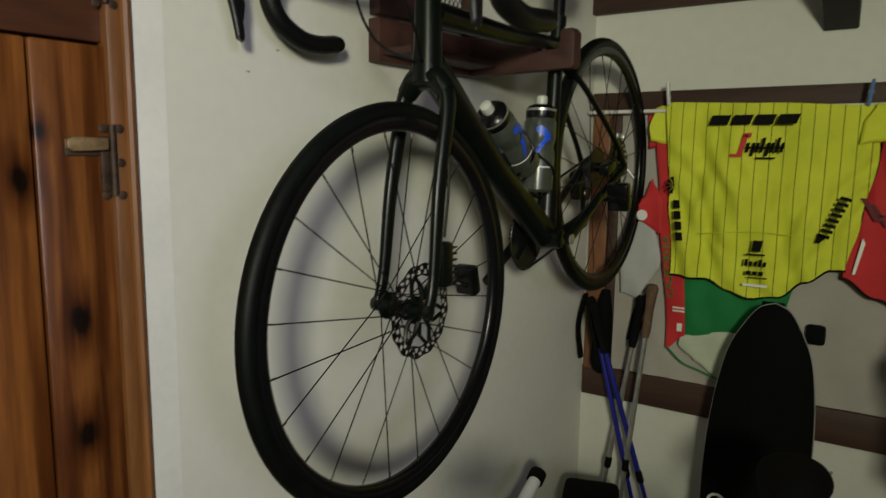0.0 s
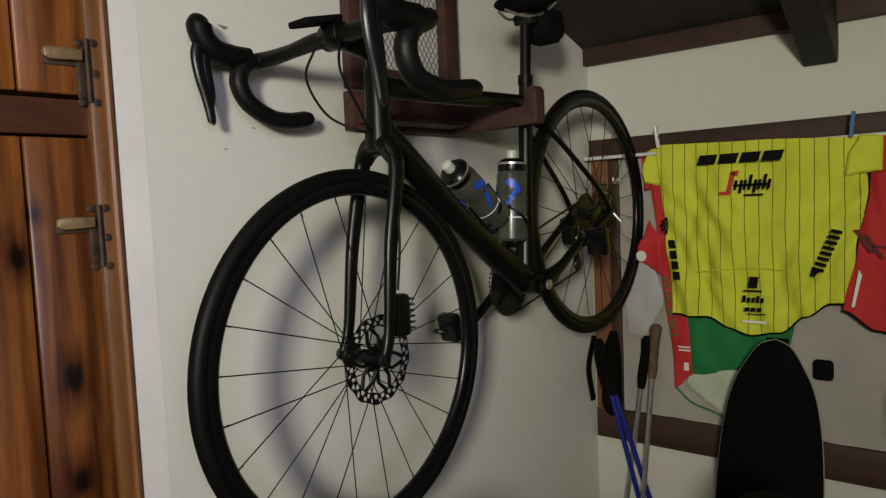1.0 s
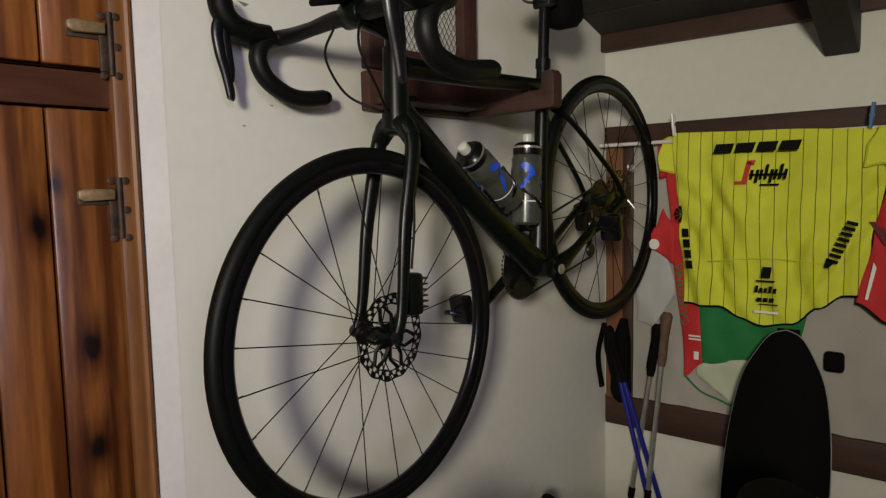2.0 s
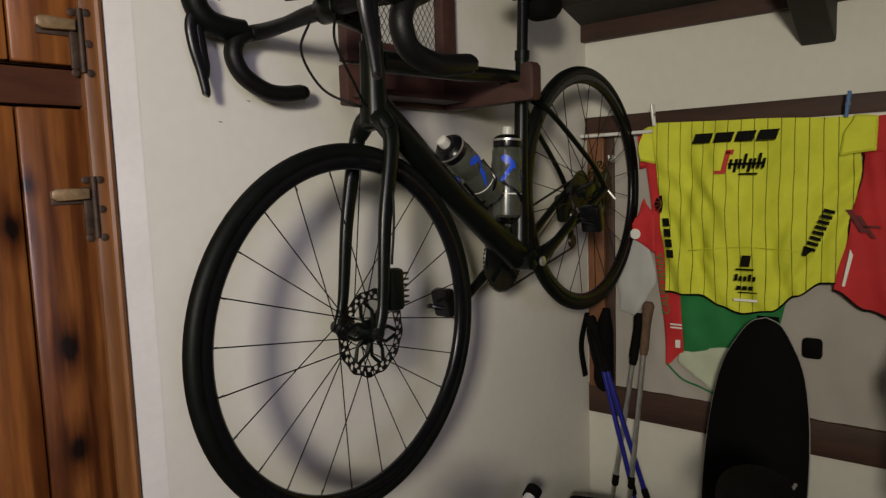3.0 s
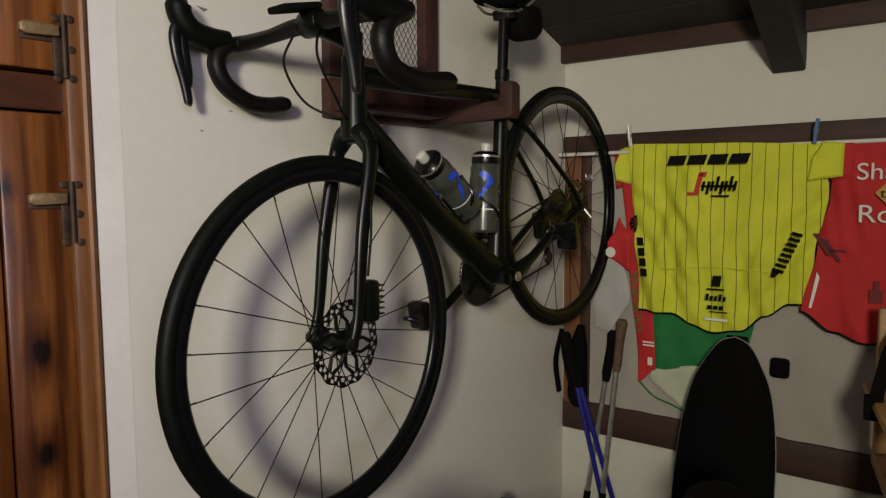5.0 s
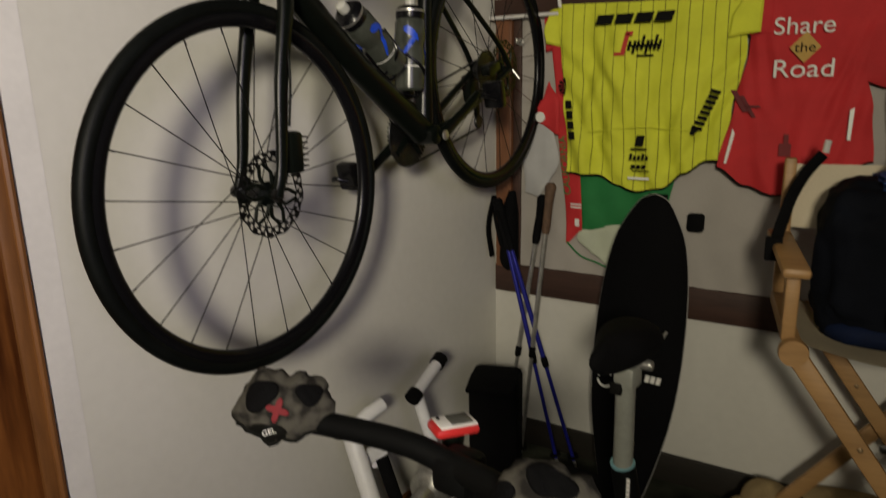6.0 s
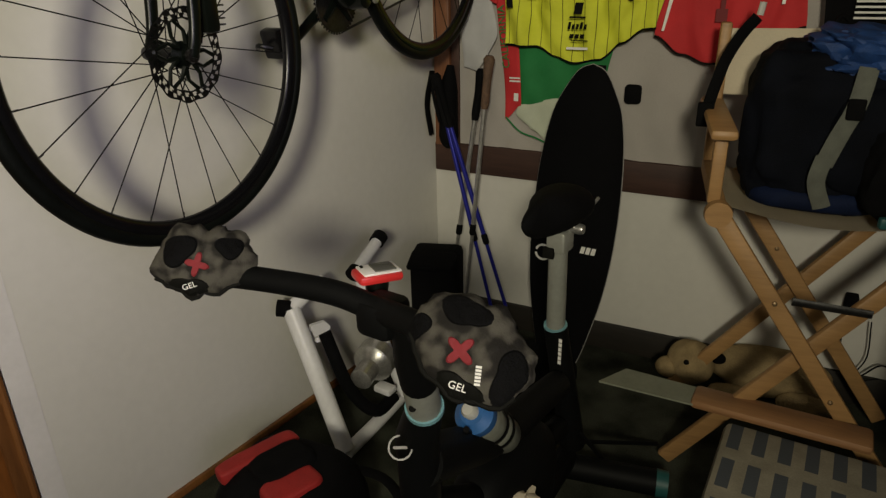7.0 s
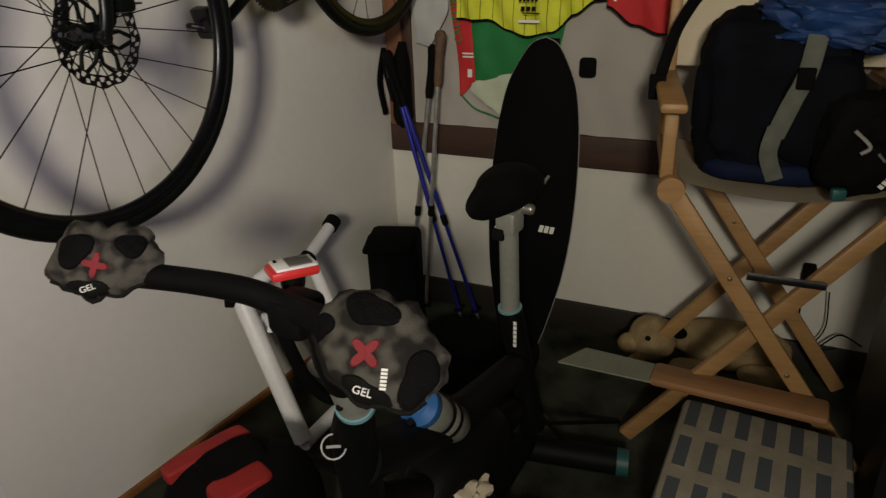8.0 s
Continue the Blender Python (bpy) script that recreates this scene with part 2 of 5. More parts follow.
BLADE = mat("grey_green_board", (0.23, 0.24, 0.18), 0.6, vary=0.1, scale=8, grain=80, bump=0.05)
PLAID = checks("checked_cloth", (0.32, 0.29, 0.225), (0.085, 0.095, 0.11), 0.056, 0.145)
SHELFBLACK = mat("black_laminate", (0.016, 0.016, 0.015), 0.5, vary=0.2, scale=5, grain=60, bump=0.1)
BOXWHITE = mat("white_card", (0.6, 0.58, 0.55), 0.7, vary=0.06, bump=0.05)
BAGRED = mat("red_nylon", (0.36, 0.018, 0.016), 0.7, vary=0.15, scale=20, grain=300, bump=0.3)
YELLOWBOX = mat("yellow_card", (0.55, 0.38, 0.03), 0.6, vary=0.08, bump=0.05)
PEGWHITE = mat("clear_peg", (0.55, 0.54, 0.52), 0.3, vary=0.05, bump=0)
PEGBLUE = mat("blue_peg", (0.10, 0.20, 0.42), 0.35, vary=0.05, bump=0)
CABLE = mat("black_cable", (0.004, 0.004, 0.004), 0.5, vary=0.1, bump=0, spec=0.15)


# ---- building helpers ----
def thing(name, label, category, m=None, group="", kind=""):
    ob = new(name)
    ob.empty_display_size = 0.05
    ob.matrix_world = m or Matrix()
    return tagged(ob, label, category, group, kind)


def part(name, bm, material, parent=None, label="", smooth=True):
    bmesh.ops.recalc_face_normals(bm, faces=bm.faces)
    me = bpy.data.meshes.new(name)
    bm.to_mesh(me)
    bm.free()
    me.materials.append(material)
    if smooth:
        me.shade_smooth()
        try:
            me.set_sharp_from_angle(angle=radians(38))
        except AttributeError:
            pass
    ob = new(name, me)
    if parent:
        ob.parent = parent
    return tagged(ob, label)


def box(cx, cy, cz, sx, sy, sz, bevel=0.003, m=None, bm=None):
    own = bmesh.new()
    bmesh.ops.create_cube(own, size=1, matrix=Matrix.Translation((cx, cy, cz)) @ Matrix.Diagonal((sx, sy, sz, 1)))
    if bevel:
        bmesh.ops.bevel(own, geom=own.edges[:], offset=min(bevel, 0.45 * min(sx, sy, sz)), segments=2, affect="EDGES", profile=0.5)
    if m:
        own.transform(m)
    return join(bm, own)


def join(bm, other):
    if bm is None:
        return other
    me = bpy.data.meshes.new("tmp")
    other.to_mesh(me)
    other.free()
    bm.from_mesh(me)
    bpy.data.meshes.remove(me)
    return bm


def smooth_path(pts, steps=6):
    """A rounded line through the given points."""
    pts = [Vector(p) for p in pts]
    if len(pts) < 3:
        return pts
    ext = [2 * pts[0] - pts[1]] + pts + [2 * pts[-1] - pts[-2]]
    out = []
    for i in range(1, len(ext) - 2):
        a, b, c, d = ext[i - 1:i + 3]
        for k in range(steps):
            t = k / steps
            out.append(0.5 * (2 * b + (c - a) * t + (2 * a - 5 * b + 4 * c - d) * t * t + (3 * b - a - 3 * c + d) * t ** 3))
    return out + [pts[-1]]


def tube(pts, radii, n=12, bm=None, round_path=False, flat=1.0, flat_dir=None, closed=False):
    """A tube along points; radii one number or one for each point; flat squashes it across flat_dir."""
    if round_path:
        m = len(pts)
        rr = radii if isinstance(radii, (list, tuple)) else [radii] * m
        path = smooth_path(pts)
        radii = [rr[min(m - 1, i // 6)] * (1 - (i % 6) / 6) + rr[min(m - 1, i // 6 + 1)] * ((i % 6) / 6) for i in range(len(path))]
        pts = path
    pts = [Vector(p) for p in pts]
    if not isinstance(radii, (list, tuple)):
        radii = [radii] * len(pts)
    bm = bm or bmesh.new()
    rings, side = [], None
    for i, p in enumerate(pts):
        a, b = pts[max(0, i - 1)], pts[min(len(pts) - 1, i + 1)]
        if closed:
            a, b = pts[i - 1], pts[(i + 1) % len(pts)]
        d = (b - a).normalized()
        ref = Vector(flat_dir) if flat_dir else (side or (Vector((0, 0, 1)) if abs(d.z) < 0.9 else Vector((1, 0, 0))))
        side = (ref - d * ref.dot(d)).normalized()
        up = d.cross(side)
        rings.append([bm.verts.new(p + radii[i] * (flat * side * math.cos(2 * math.pi * k / n) + up * math.sin(2 * math.pi * k / n))) for k in range(n)])
    pairs = list(zip(rings, rings[1:])) + ([(rings[-1], rings[0])] if closed else [])
    for r, s in pairs:
        for k in range(n):
            bm.faces.new((r[k], r[(k + 1) % n], s[(k + 1) % n], s[k]))
    if not closed:
        bm.faces.new(rings[0][::-1])
        bm.faces.new(rings[-1])
    return bm


def lathe(profile, n=24, m=None, bm=None, closed=False):
    """Turns (radius, height) pairs round the z axis."""
    own = bmesh.new()
    rings = [[own.verts.new((r * math.cos(2 * math.pi * k / n), r * math.sin(2 * math.pi * k / n), h)) for k in range(n)] for r, h in profile]
    pairs = list(zip(rings, rings[1:])) + ([(rings[-1], rings[0])] if closed else [])
    for r, s in pairs:
        for k in range(n):
            own.faces.new((r[k], r[(k + 1) % n], s[(k + 1) % n], s[k]))
    if not closed:
        own.faces.new(rings[0][::-1])
        own.faces.new(rings[-1])
    if m:
        own.transform(m)
    return join(bm, own)


def slab(outline, thick, m=None, bm=None, bevel=0.0):
    """A flat outline in x, z, given thickness along +y."""
    own = bmesh.new()
    f = own.faces.new([own.verts.new((x, 0, z)) for x, z in outline])
    ext = bmesh.ops.extrude_face_region(own, geom=[f])
    bmesh.ops.translate(own, vec=(0, thick, 0), verts=[v for v in ext["geom"] if isinstance(v, bmesh.types.BMVert)])
    if bevel:
        bmesh.ops.bevel(own, geom=[e for e in own.edges if abs(e.verts[0].co.y - e.verts[1].co.y) < 1e-6], offset=bevel, segments=2, affect="EDGES", profile=0.5)
    if m:
        own.transform(m)
    return join(bm, own)


def cloth(left, right, top, bottom, base, nx=36, nz=44, amp=0.006, thick=0.004, seed=0.0, crease=0.0):
    """Hanging cloth: left and right edges as x by 0..1 down, top and bottom edges as z by 0..1 across; base is its y."""
    bm = bmesh.new()

    def at(tab, t):
        for (a, va), (b, vb) in zip(tab, tab[1:]):
            if t <= b:
                k = (t - a) / (b - a)
                k = k * k * (3 - 2 * k)
                return va + (vb - va) * k
        return tab[-1][1]

    layers = []
    for side in (0, 1):
        rows = []
        for j in range(nz + 1):
            t = j / nz
            row = []
            for i in range(nx + 1):
                s = i / nx
                z = at(top, s) * (1 - t) + at(bottom, s) * t
                x = at(left, t) + (at(right, t) - at(left, t)) * s
                w = noise.noise((x * 9 + seed, z * 3.2, seed)) * amp * 1.6 + noise.noise((x * 24, z * 9 + seed, 3.1)) * amp * 0.7
                w += amp * 0.5 * math.sin(x * 60 + 3 * math.sin(z * 11 + seed)) * t
                w *= min(1.0, 0.25 + 2.2 * t)
                # slanting folds that run from the pegs to the middle of the hem
                fold = abs(s - 0.5) * 1.15 + t * 0.75
                w += crease * math.sin(fold * 34 + 2.5 * noise.noise((x * 7, z * 7, seed))) * math.sin(math.pi * t) * min(1.0, 4 * abs(s - 0.5)) * (0.6 + 0.8 * noise.noise((x * 5 + 3, z * 5, seed)))
                edge = min(s, 1 - s, t, 1 - t)
                gap = thick * min(1.0, edge * 14 + 0.15)
                row.append(bm.verts.new((x, base + w + (gap if side else -gap), z)))
            rows.append(row)
        layers.append(rows)
    for side, rows in enumerate(layers):
        for j in range(nz):
            for i in range(nx):
                q = (rows[j][i], rows[j + 1][i], rows[j + 1][i + 1], rows[j][i + 1])
                bm.faces.new(q if side == 0 else q[::-1])
    f, b = layers
    ring = lambda r: r[0][:-1] + [row[-1] for row in r[:-1]] + r[-1][:0:-1] + [row[0] for row in r[:0:-1]]
    fr, br = ring(f), ring(b)
    for k in range(len(fr)):
        j = (k + 1) % len(fr)
        bm.faces.new((fr[k], fr[j], br[j], br[k]))
    return bm


def hem_of(left, right, bottom, base, amp, seed, n=36):
    """The line of a hanging cloth's lower edge, with its waves."""
    pts = []
    for i in range(n + 1):
        u = i / n
        x = left + (right - left) * u
        z = bottom[-1][1]
        for (a, va), (b, vb) in zip(bottom, bottom[1:]):
            if a <= u <= b:
                k = (u - a) / (b - a)
                z = va + (vb - va) * k * k * (3 - 2 * k)
                break
        w = noise.noise((x * 9 + seed, z * 3.2, seed)) * amp * 1.6 + noise.noise((x * 24, z * 9 + seed, 3.1)) * amp * 0.7
        w += amp * 0.5 * math.sin(x * 60 + 3 * math.sin(z * 11 + seed))
        pts.append((x, base + w, z))
    return pts


def blob(cx, cy, cz, sx, sy, sz, rough=0.12, freq=5.0, seed=0.0, sub=4, bm=None, m=None, power=1.0):
    """A soft uneven body; power over 1 makes it boxier."""
    own = bmesh.new()
    bmesh.ops.create_icosphere(own, subdivisions=sub, radius=1)
    for v in own.verts:
        d = v.co.normalized()
        k = 1 + rough * noise.noise(d * freq * 0.4 + Vector((seed, seed, seed))) + 0.4 * rough * noise.noise(d * freq + Vector((seed, 1, 2)))
        e = Vector([math.copysign(abs(c) ** (1 / power), c) for c in d])
        v.co = Vector((e.x * sx * k, e.y * sy * k, e.z * sz * k))
    own.transform((m or Matrix()) @ Matrix.Translation((cx, cy, cz)))
    return join(bm, own)


def words(name, text, size, m, material, parent, squeeze=1.0, shear=0.0):
    """Raised print: letters as thin solid shapes."""
    cu = bpy.data.curves.new(name, "FONT")
    cu.body, cu.size, cu.extrude, cu.shear, cu.align_x, cu.align_y = text, size, 0.0006, shear, "CENTER", "CENTER"
    tmp = new(name, cu)
    me = bpy.data.meshes.new_from_object(tmp.evaluated_get(bpy.context.evaluated_depsgraph_get()))
    bpy.data.objects.remove(tmp)
    me.transform(m @ Matrix.Diagonal((squeeze, 1, 1, 1)))
    me.materials.append(material)
    ob = new(name, me)
    ob.parent = parent
    return ob


def bars(rows, y, thick=0.0012, lean=0.0):
    """Printed bars as thin plates: x0, x1, z0, z1 each."""
    bm = bmesh.new()
    for x0, x1, z0, z1 in rows:
        slab([(x0, z0), (x1, z0), (x1 + lean * (z1 - z0), z1), (x0 + lean * (z1 - z0), z1)], thick, Matrix.Translation((0, y, 0)), bm)
    return bm


THETA = math.degrees(math.atan(0.12))
BACK = pose(0, 0, 0, 0, 0, THETA)      # x along the far wall, -y out of it


def along(a, b):
    """A pose at a with z towards b."""
    d = Vector(b) - Vector(a)
    return Matrix.Translation(a) @ d.to_track_quat("Z", "Y").to_matrix().to_4x4()


# ---- structure ----
X1, Y1, H = 3.4, -4.2, 1.868
part("floor", box(X1 / 2 - 0.3, Y1 / 2 + 0.3, -0.05, X1 + 1.6, -Y1 + 1.4, 0.1, 0), FLOOR, None, "", False)
tagged(bpy.data.objects["floor"], "dark grey-green carpeted floor in shade", "floor", kind="structure")


def wall_quad(name, boxes, label, m=None):
    bm = None
    for b in boxes:
        bm = box(*b, 0, m, bm)
    return tagged(part(name, bm, WALL, None, "", False), label, "wall", kind="structure")


# the wall with the bicycle and the cupboard opening, cut out from y = -2.5 to -1.54
wall_quad("wall_west", [(-0.1, -0.62, 1.7, 0.2, 1.84, 3.4), (-0.1, -3.4, 1.7, 0.2, 1.8, 3.4), (-0.1, -2.02, 2.9, 0.2, 0.96, 1.0)], "off-white painted plaster wall, softly uneven")
wall_quad("wall_north", [(1.7, 0.1, 1.3, 4.2, 0.2, 2.6)], "off-white painted plaster wall behind the rails", BACK)
wall_quad("wall_east", [(X1 + 0.1, -1.9, 1.7, 0.2, 5.4, 3.4)], "plain off-white plaster wall")
wall_quad("wall_south", [(X1 / 2, Y1 - 0.1, 1.7, X1 + 0.4, 0.2, 3.4)], "plain off-white plaster wall")

# sloping boarded ceiling, low over the far wall
slope = math.atan(0.4)
CEILM = BACK @ pose(0, 0, H + 0.035, -math.degrees(slope), 0, 0)
ce = None
for i in range(30):
    ce = box(1.6, -0.075 - 0.15 * i, 0.02, 4.4, 0.147, 0.03, 0.004, CEILM, ce)
tagged(part("ceiling", ce, CEIL, None, "", False), "sloping ceiling of dark stained boards", "ceiling", kind="structure")
tagged(part("wall_plate", box(1.65, -0.014, H + 0.034, 3.9, 0.030, 0.075, 0.003, BACK), RAIL, None), "dark brown wooden trim along the top of the wall", "trim", kind="structure")
for k, u in enumerate((0.695, 1.75, 2.8)):
    r = box(0, -1.2, -0.065, 0.085, 2.5, 0.14, 0.006)
    r.transform(Matrix.Translation((u, 0, 0)))
    r.transform(CEILM)
    tagged(part("rafter", r, CEIL), "dark stained timber rafter under the ceiling", "beam", "rafters", "structure")
part("skirting_north", box(1.7, -0.008, 0.05, 3.9, 0.016, 0.10, 0.003, BACK), SKIRT)
tagged(bpy.data.objects["skirting_north"], "dark brown wooden skirting board", "baseboard", kind="structure")
part("skirting_west", box(0.006, -0.77, 0.012, 0.012, 1.5, 0.024, 0.003), PINEFRAME)
tagged(bpy.data.objects["skirting_west"], "low brown wooden strip at the foot of the wall", "baseboard", kind="structure")

# ---- cupboard with two plank doors ----
tagged(part("door_casing", box(-0.0022, -1.5165, 1.25, 0.006, 0.049, 2.5, 0.0), CASING, None, "", False), "white painted casing beside the cupboard", "trim", kind="structure")
cup = thing("cupboard", "built-in knotty pine cupboard with two plank doors", "cupboard")
fr = box(-0.018, -1.5635, 1.25, 0.04, 0.040, 2.5, 0.008)
part("frame_stile", fr, PINEFRAME, cup)
part("frame_bead", tube([(0.0, -1.552, 0), (0.001, -1.5525, 1.5), (0.0, -1.552, 2.5)], 0.008, 8), PINEFRAME, cup)
part("frame_stile", box(0.006, -2.47, 1.25, 0.05, 0.05, 2.5, 0.006), PINEFRAME, cup)
part("rail", box(-0.03, -2.01, 1.602, 0.03, 0.86, 0.062, 0.004), PINEDARK, cup, "dark cross rail, recess shade in its pine colour")
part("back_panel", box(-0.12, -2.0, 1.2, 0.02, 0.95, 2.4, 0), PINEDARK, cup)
for nm, z0, z1 in (("upper_door", 1.637, 2.38), ("lower_door", 0.06, 1.568)):
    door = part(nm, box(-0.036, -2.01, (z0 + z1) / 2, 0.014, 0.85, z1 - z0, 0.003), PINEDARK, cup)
    y = -1.580
    for w in (0.110, 0.094, 0.08, 0.09, 0.084, 0.088, 0.082, 0.086, 0.085, 0.055):
        part("plank", box(-0.017, y - w / 2, (z0 + z1) / 2, 0.022, w - 0.003, z1 - z0 - 0.004, 0.005), PINE, door)
        y -= w
    zl = 1.419 if nm == "lower_door" else 1.705
    lat = part("latch", box(-0.003, -1.593, zl - 0.03, 0.006, 0.014, 0.085, 0.003), IRON, door, "rusty iron hinge plate")
    for yy in (-1.5935, -1.5715):
        for dz in (0.024, -0.028, -0.078):
            part("plate_lobe", lathe([(0.0068, 0), (0.007, 0.001), (0.005, 0.0018), (0.002, 0.0022)], 14, pose(-0.003 if yy < -1.58 else 0.003, yy, zl + dz, 0, 90, 0)), IRON, lat)
    part("knuckle", tube([(0.003, -1.5825, zl + 0.030), (0.003, -1.5825, zl - 0.078)], 0.0055, 10), IRON, lat)
    part("bolt", slab([(-0.060, -0.007), (-0.052, -0.0115), (0.0, -0.009), (0.0, 0.009), (-0.052, 0.0105), (-0.060, 0.006)], 0.013, pose(0.0, -1.592, zl, 0, 0, 90) @ Matrix.Translation((0, -0.013, 0)), None, 0.003), BRASS, lat, "worn brass bolt")
    # dark strip that draws the shadow cast below the bolt
    part("bolt_shadow_plate", box(-0.004, -1.622, zl - 0.012, 0.004, 0.056, 0.012, 0.002), IRON, lat)

# ---- wooden frame with grey canvas on the far wall ----
pan = thing("panel_frame", "dark stained wooden frame with grey canvas stretched behind", "wall panel", BACK)
part("top_rail", box(1.02, -0.016, 1.588, 2.02, 0.03, 0.055, 0.004), RAIL, pan)
part("bottom_rail", box(1.02, -0.014, 0.651, 2.02, 0.026, 0.104, 0.005), RAIL, pan)
part("stile", box(0.045, -0.016, 1.13, 0.06, 0.03, 0.872, 0.004), RAILZ, pan)
part("stile_inner", box(0.092, -0.011, 1.13, 0.03, 0.02, 0.872, 0.003), RAIL, pan)
part("canvas", cloth([(0, 0.1), (1, 0.1)], [(0, 2.0), (1, 2.0)], [(0, 1.57), (1, 1.57)], [(0, 0.70), (1, 0.70)], -0.012, 80, 40, 0.0055, 0.001, 4.0), CANVAS, pan, "grey canvas, slightly creased")
rod = thing("hanging_rod", "thin white rod under the top rail", "rod", BACK)
part("rod", tube([(0.012, -0.065, 1.552), (2.0, -0.065, 1.556)], 0.006, 10), CASING, rod)
for u in (0.016, 1.99):
    part("bracket", box(u, -0.05, 1.553, 0.008, 0.04, 0.012, 0.002), CASING, rod)
hk = thing("wall_hook", "small chrome hook on the wooden stile", "hook", BACK)
part("plate", lathe([(0.012, 0), (0.012, 0.004), (0.006, 0.006)], 16, pose(0.105, -0.022, 1.475, 90, 0, 0)), STEEL, hk)
part("stem", tube([(0.105, -0.024, 1.475), (0.105, -0.05, 1.47), (0.105, -0.055, 1.487)], 0.004, 8, None, True), STEEL, hk)
tg = thing("black_tag", "small black square box fixed on the canvas", "box", BACK)
part("body", box(0.702, -0.030, 0.914, 0.050, 0.028, 0.058, 0.010), BLACK, tg)

# ---- jerseys on the rod ----
yj = thing("yellow_jersey", "yellow pinstriped cycling jersey pegged to the rod", "jersey", BACK)
Y = -0.085
body = part("body", cloth([(0, 0.262), (0.25, 0.272), (0.6, 0.284), (1, 0.300)], [(0, 0.800), (0.3, 0.812), (0.7, 0.785), (1, 0.760)],
    [(0, 1.575), (0.5, 1.566), (1, 1.553)], [(0, 1.055), (0.22, 1.052), (0.36, 1.022), (0.5, 1.006), (0.66, 1.020), (0.8, 1.070), (0.93, 1.108), (1, 1.112)], Y, 72, 72, 0.020, 0.006, 1.3, 0.0075), YELLOW, yj)
part("sleeve", cloth([(0, 0.222), (0.6, 0.205), (1, 0.212)], [(0, 0.272), (1, 0.272)], [(0, 1.562), (0.4, 1.568), (1, 1.572)], [(0, 1.462), (1, 1.45)], -0.056, 14, 16, 0.006, 0.008, 2.0), YELLOWPLAIN, yj)
part("cuff", cloth([(0, 0.196), (1, 0.200)], [(0, 0.214), (0.5, 0.222), (1, 0.258)], [(0, 1.545), (1, 1.548)], [(0, 1.438), (1, 1.452)], -0.034, 10, 14, 0.003, 0.009, 2.5), RED, yj, "red cuff of the sleeve")
part("sleeve", cloth([(0, 0.795), (0.5, 0.77), (1, 0.766)], [(0, 0.848), (1, 0.846)], [(0, 1.556), (0.5, 1.554), (1, 1.550)], [(0, 1.452), (0.5, 1.458), (1, 1.462)], Y - 0.012, 14, 16, 0.006, 0.006, 5.0), YELLOWPLAIN, yj)
YF = Y - 0.034
part("hem", tube(hem_of(0.300, 0.760, [(0, 1.055), (0.22, 1.052), (0.36, 1.022), (0.5, 1.006), (0.66, 1.020), (0.8, 1.070), (0.93, 1.108), (1, 1.112)], Y, 0.020, 1.3), 0.0032, 6), INK, yj, "dark hem")
part("print_upper", bars([(0.392 + 0.058 * i, 0.442 + 0.058 * i, 1.505, 1.532) for i in range(4)], YF, lean=0.35), INK, yj, "black slanted block logo")
part("print_red", bars([(0.470, 0.484, 1.415, 1.478), (0.484, 0.506, 1.470, 1.482), (0.452, 0.470, 1.415, 1.424)], YF, lean=0.25), REDINK, yj, "red curved logo stroke")
part("print_word", bars([(0.492 + 0.0125 * i, 0.500 + 0.0125 * i, 1.428 - (0.010 if i in (1, 4) else 0), 1.455 + (0.014 if i in (3, 6) else 0)) for i in range(8)] + [(0.492, 0.588, 1.438, 1.444), (0.520, 0.570, 1.410, 1.415)], YF, lean=0.2), INK, yj, "black narrow logo bars")
fan = bmesh.new()
for k in range(5):
    a = radians(110 + 35 * k)
    slab([(0.306, 1.330), (0.306 + 0.026 * math.cos(a - 0.2), 1.330 + 0.026 * math.sin(a - 0.2)), (0.306 + 0.026 * math.cos(a + 0.2), 1.330 + 0.026 * math.sin(a + 0.2))], 0.0012, Matrix.Translation((0, YF, 0)), fan)
part("print_fan", fan, INK, yj, "black fan emblem", False)
part("print_side", bars([(0.306 + 0.004 * i, 0.326 + 0.004 * i, 1.262 - 0.032 * i, 1.286 - 0.032 * i) for i in range(4)], YF, lean=-0.1), INK, yj)
sd = bmesh.new()
for i in range(8):
    slab([(0.690 + 0.0062 * i, 1.205 + 0.0145 * i), (0.716 + 0.0062 * i, 1.198 + 0.0145 * i), (0.718 + 0.0062 * i, 1.207 + 0.0145 * i), (0.692 + 0.0062 * i, 1.214 + 0.0145 * i)], 0.0012, Matrix.Translation((0, YF, 0)), sd)
slab([(0.684, 1.188), (0.694, 1.186), (0.712, 1.206), (0.690, 1.214)], 0.0012, Matrix.Translation((0, YF, 0)), sd)
part("print_side", sd, INK, yj)
part("print_lower", bars([(0.528, 0.552, 1.150, 1.182), (0.516, 0.564, 1.139, 1.144), (0.512, 0.520, 1.108, 1.128), (0.524, 0.532, 1.108, 1.122), (0.536, 0.544, 1.108, 1.122), (0.548, 0.556, 1.108, 1.128), (0.560, 0.568, 1.108, 1.122), (0.518, 0.530, 1.082, 1.094), (0.534, 0.546, 1.082, 1.094), (0.550, 0.562, 1.082, 1.094), (0.524, 0.574, 1.074, 1.077)], YF, lean=0.15), INK, yj)
part("reflective_strip", bars([(0.512, 0.576, 1.050, 1.057)], YF - 0.002), REFLECT, yj)
part("pocket_seam", tube([(0.38, YF + 0.012, 1.190), (0.54, YF + 0.010, 1.205), (0.70, YF + 0.012, 1.195)], 0.0012, 5, None, True), YELLOWPLAIN, yj)

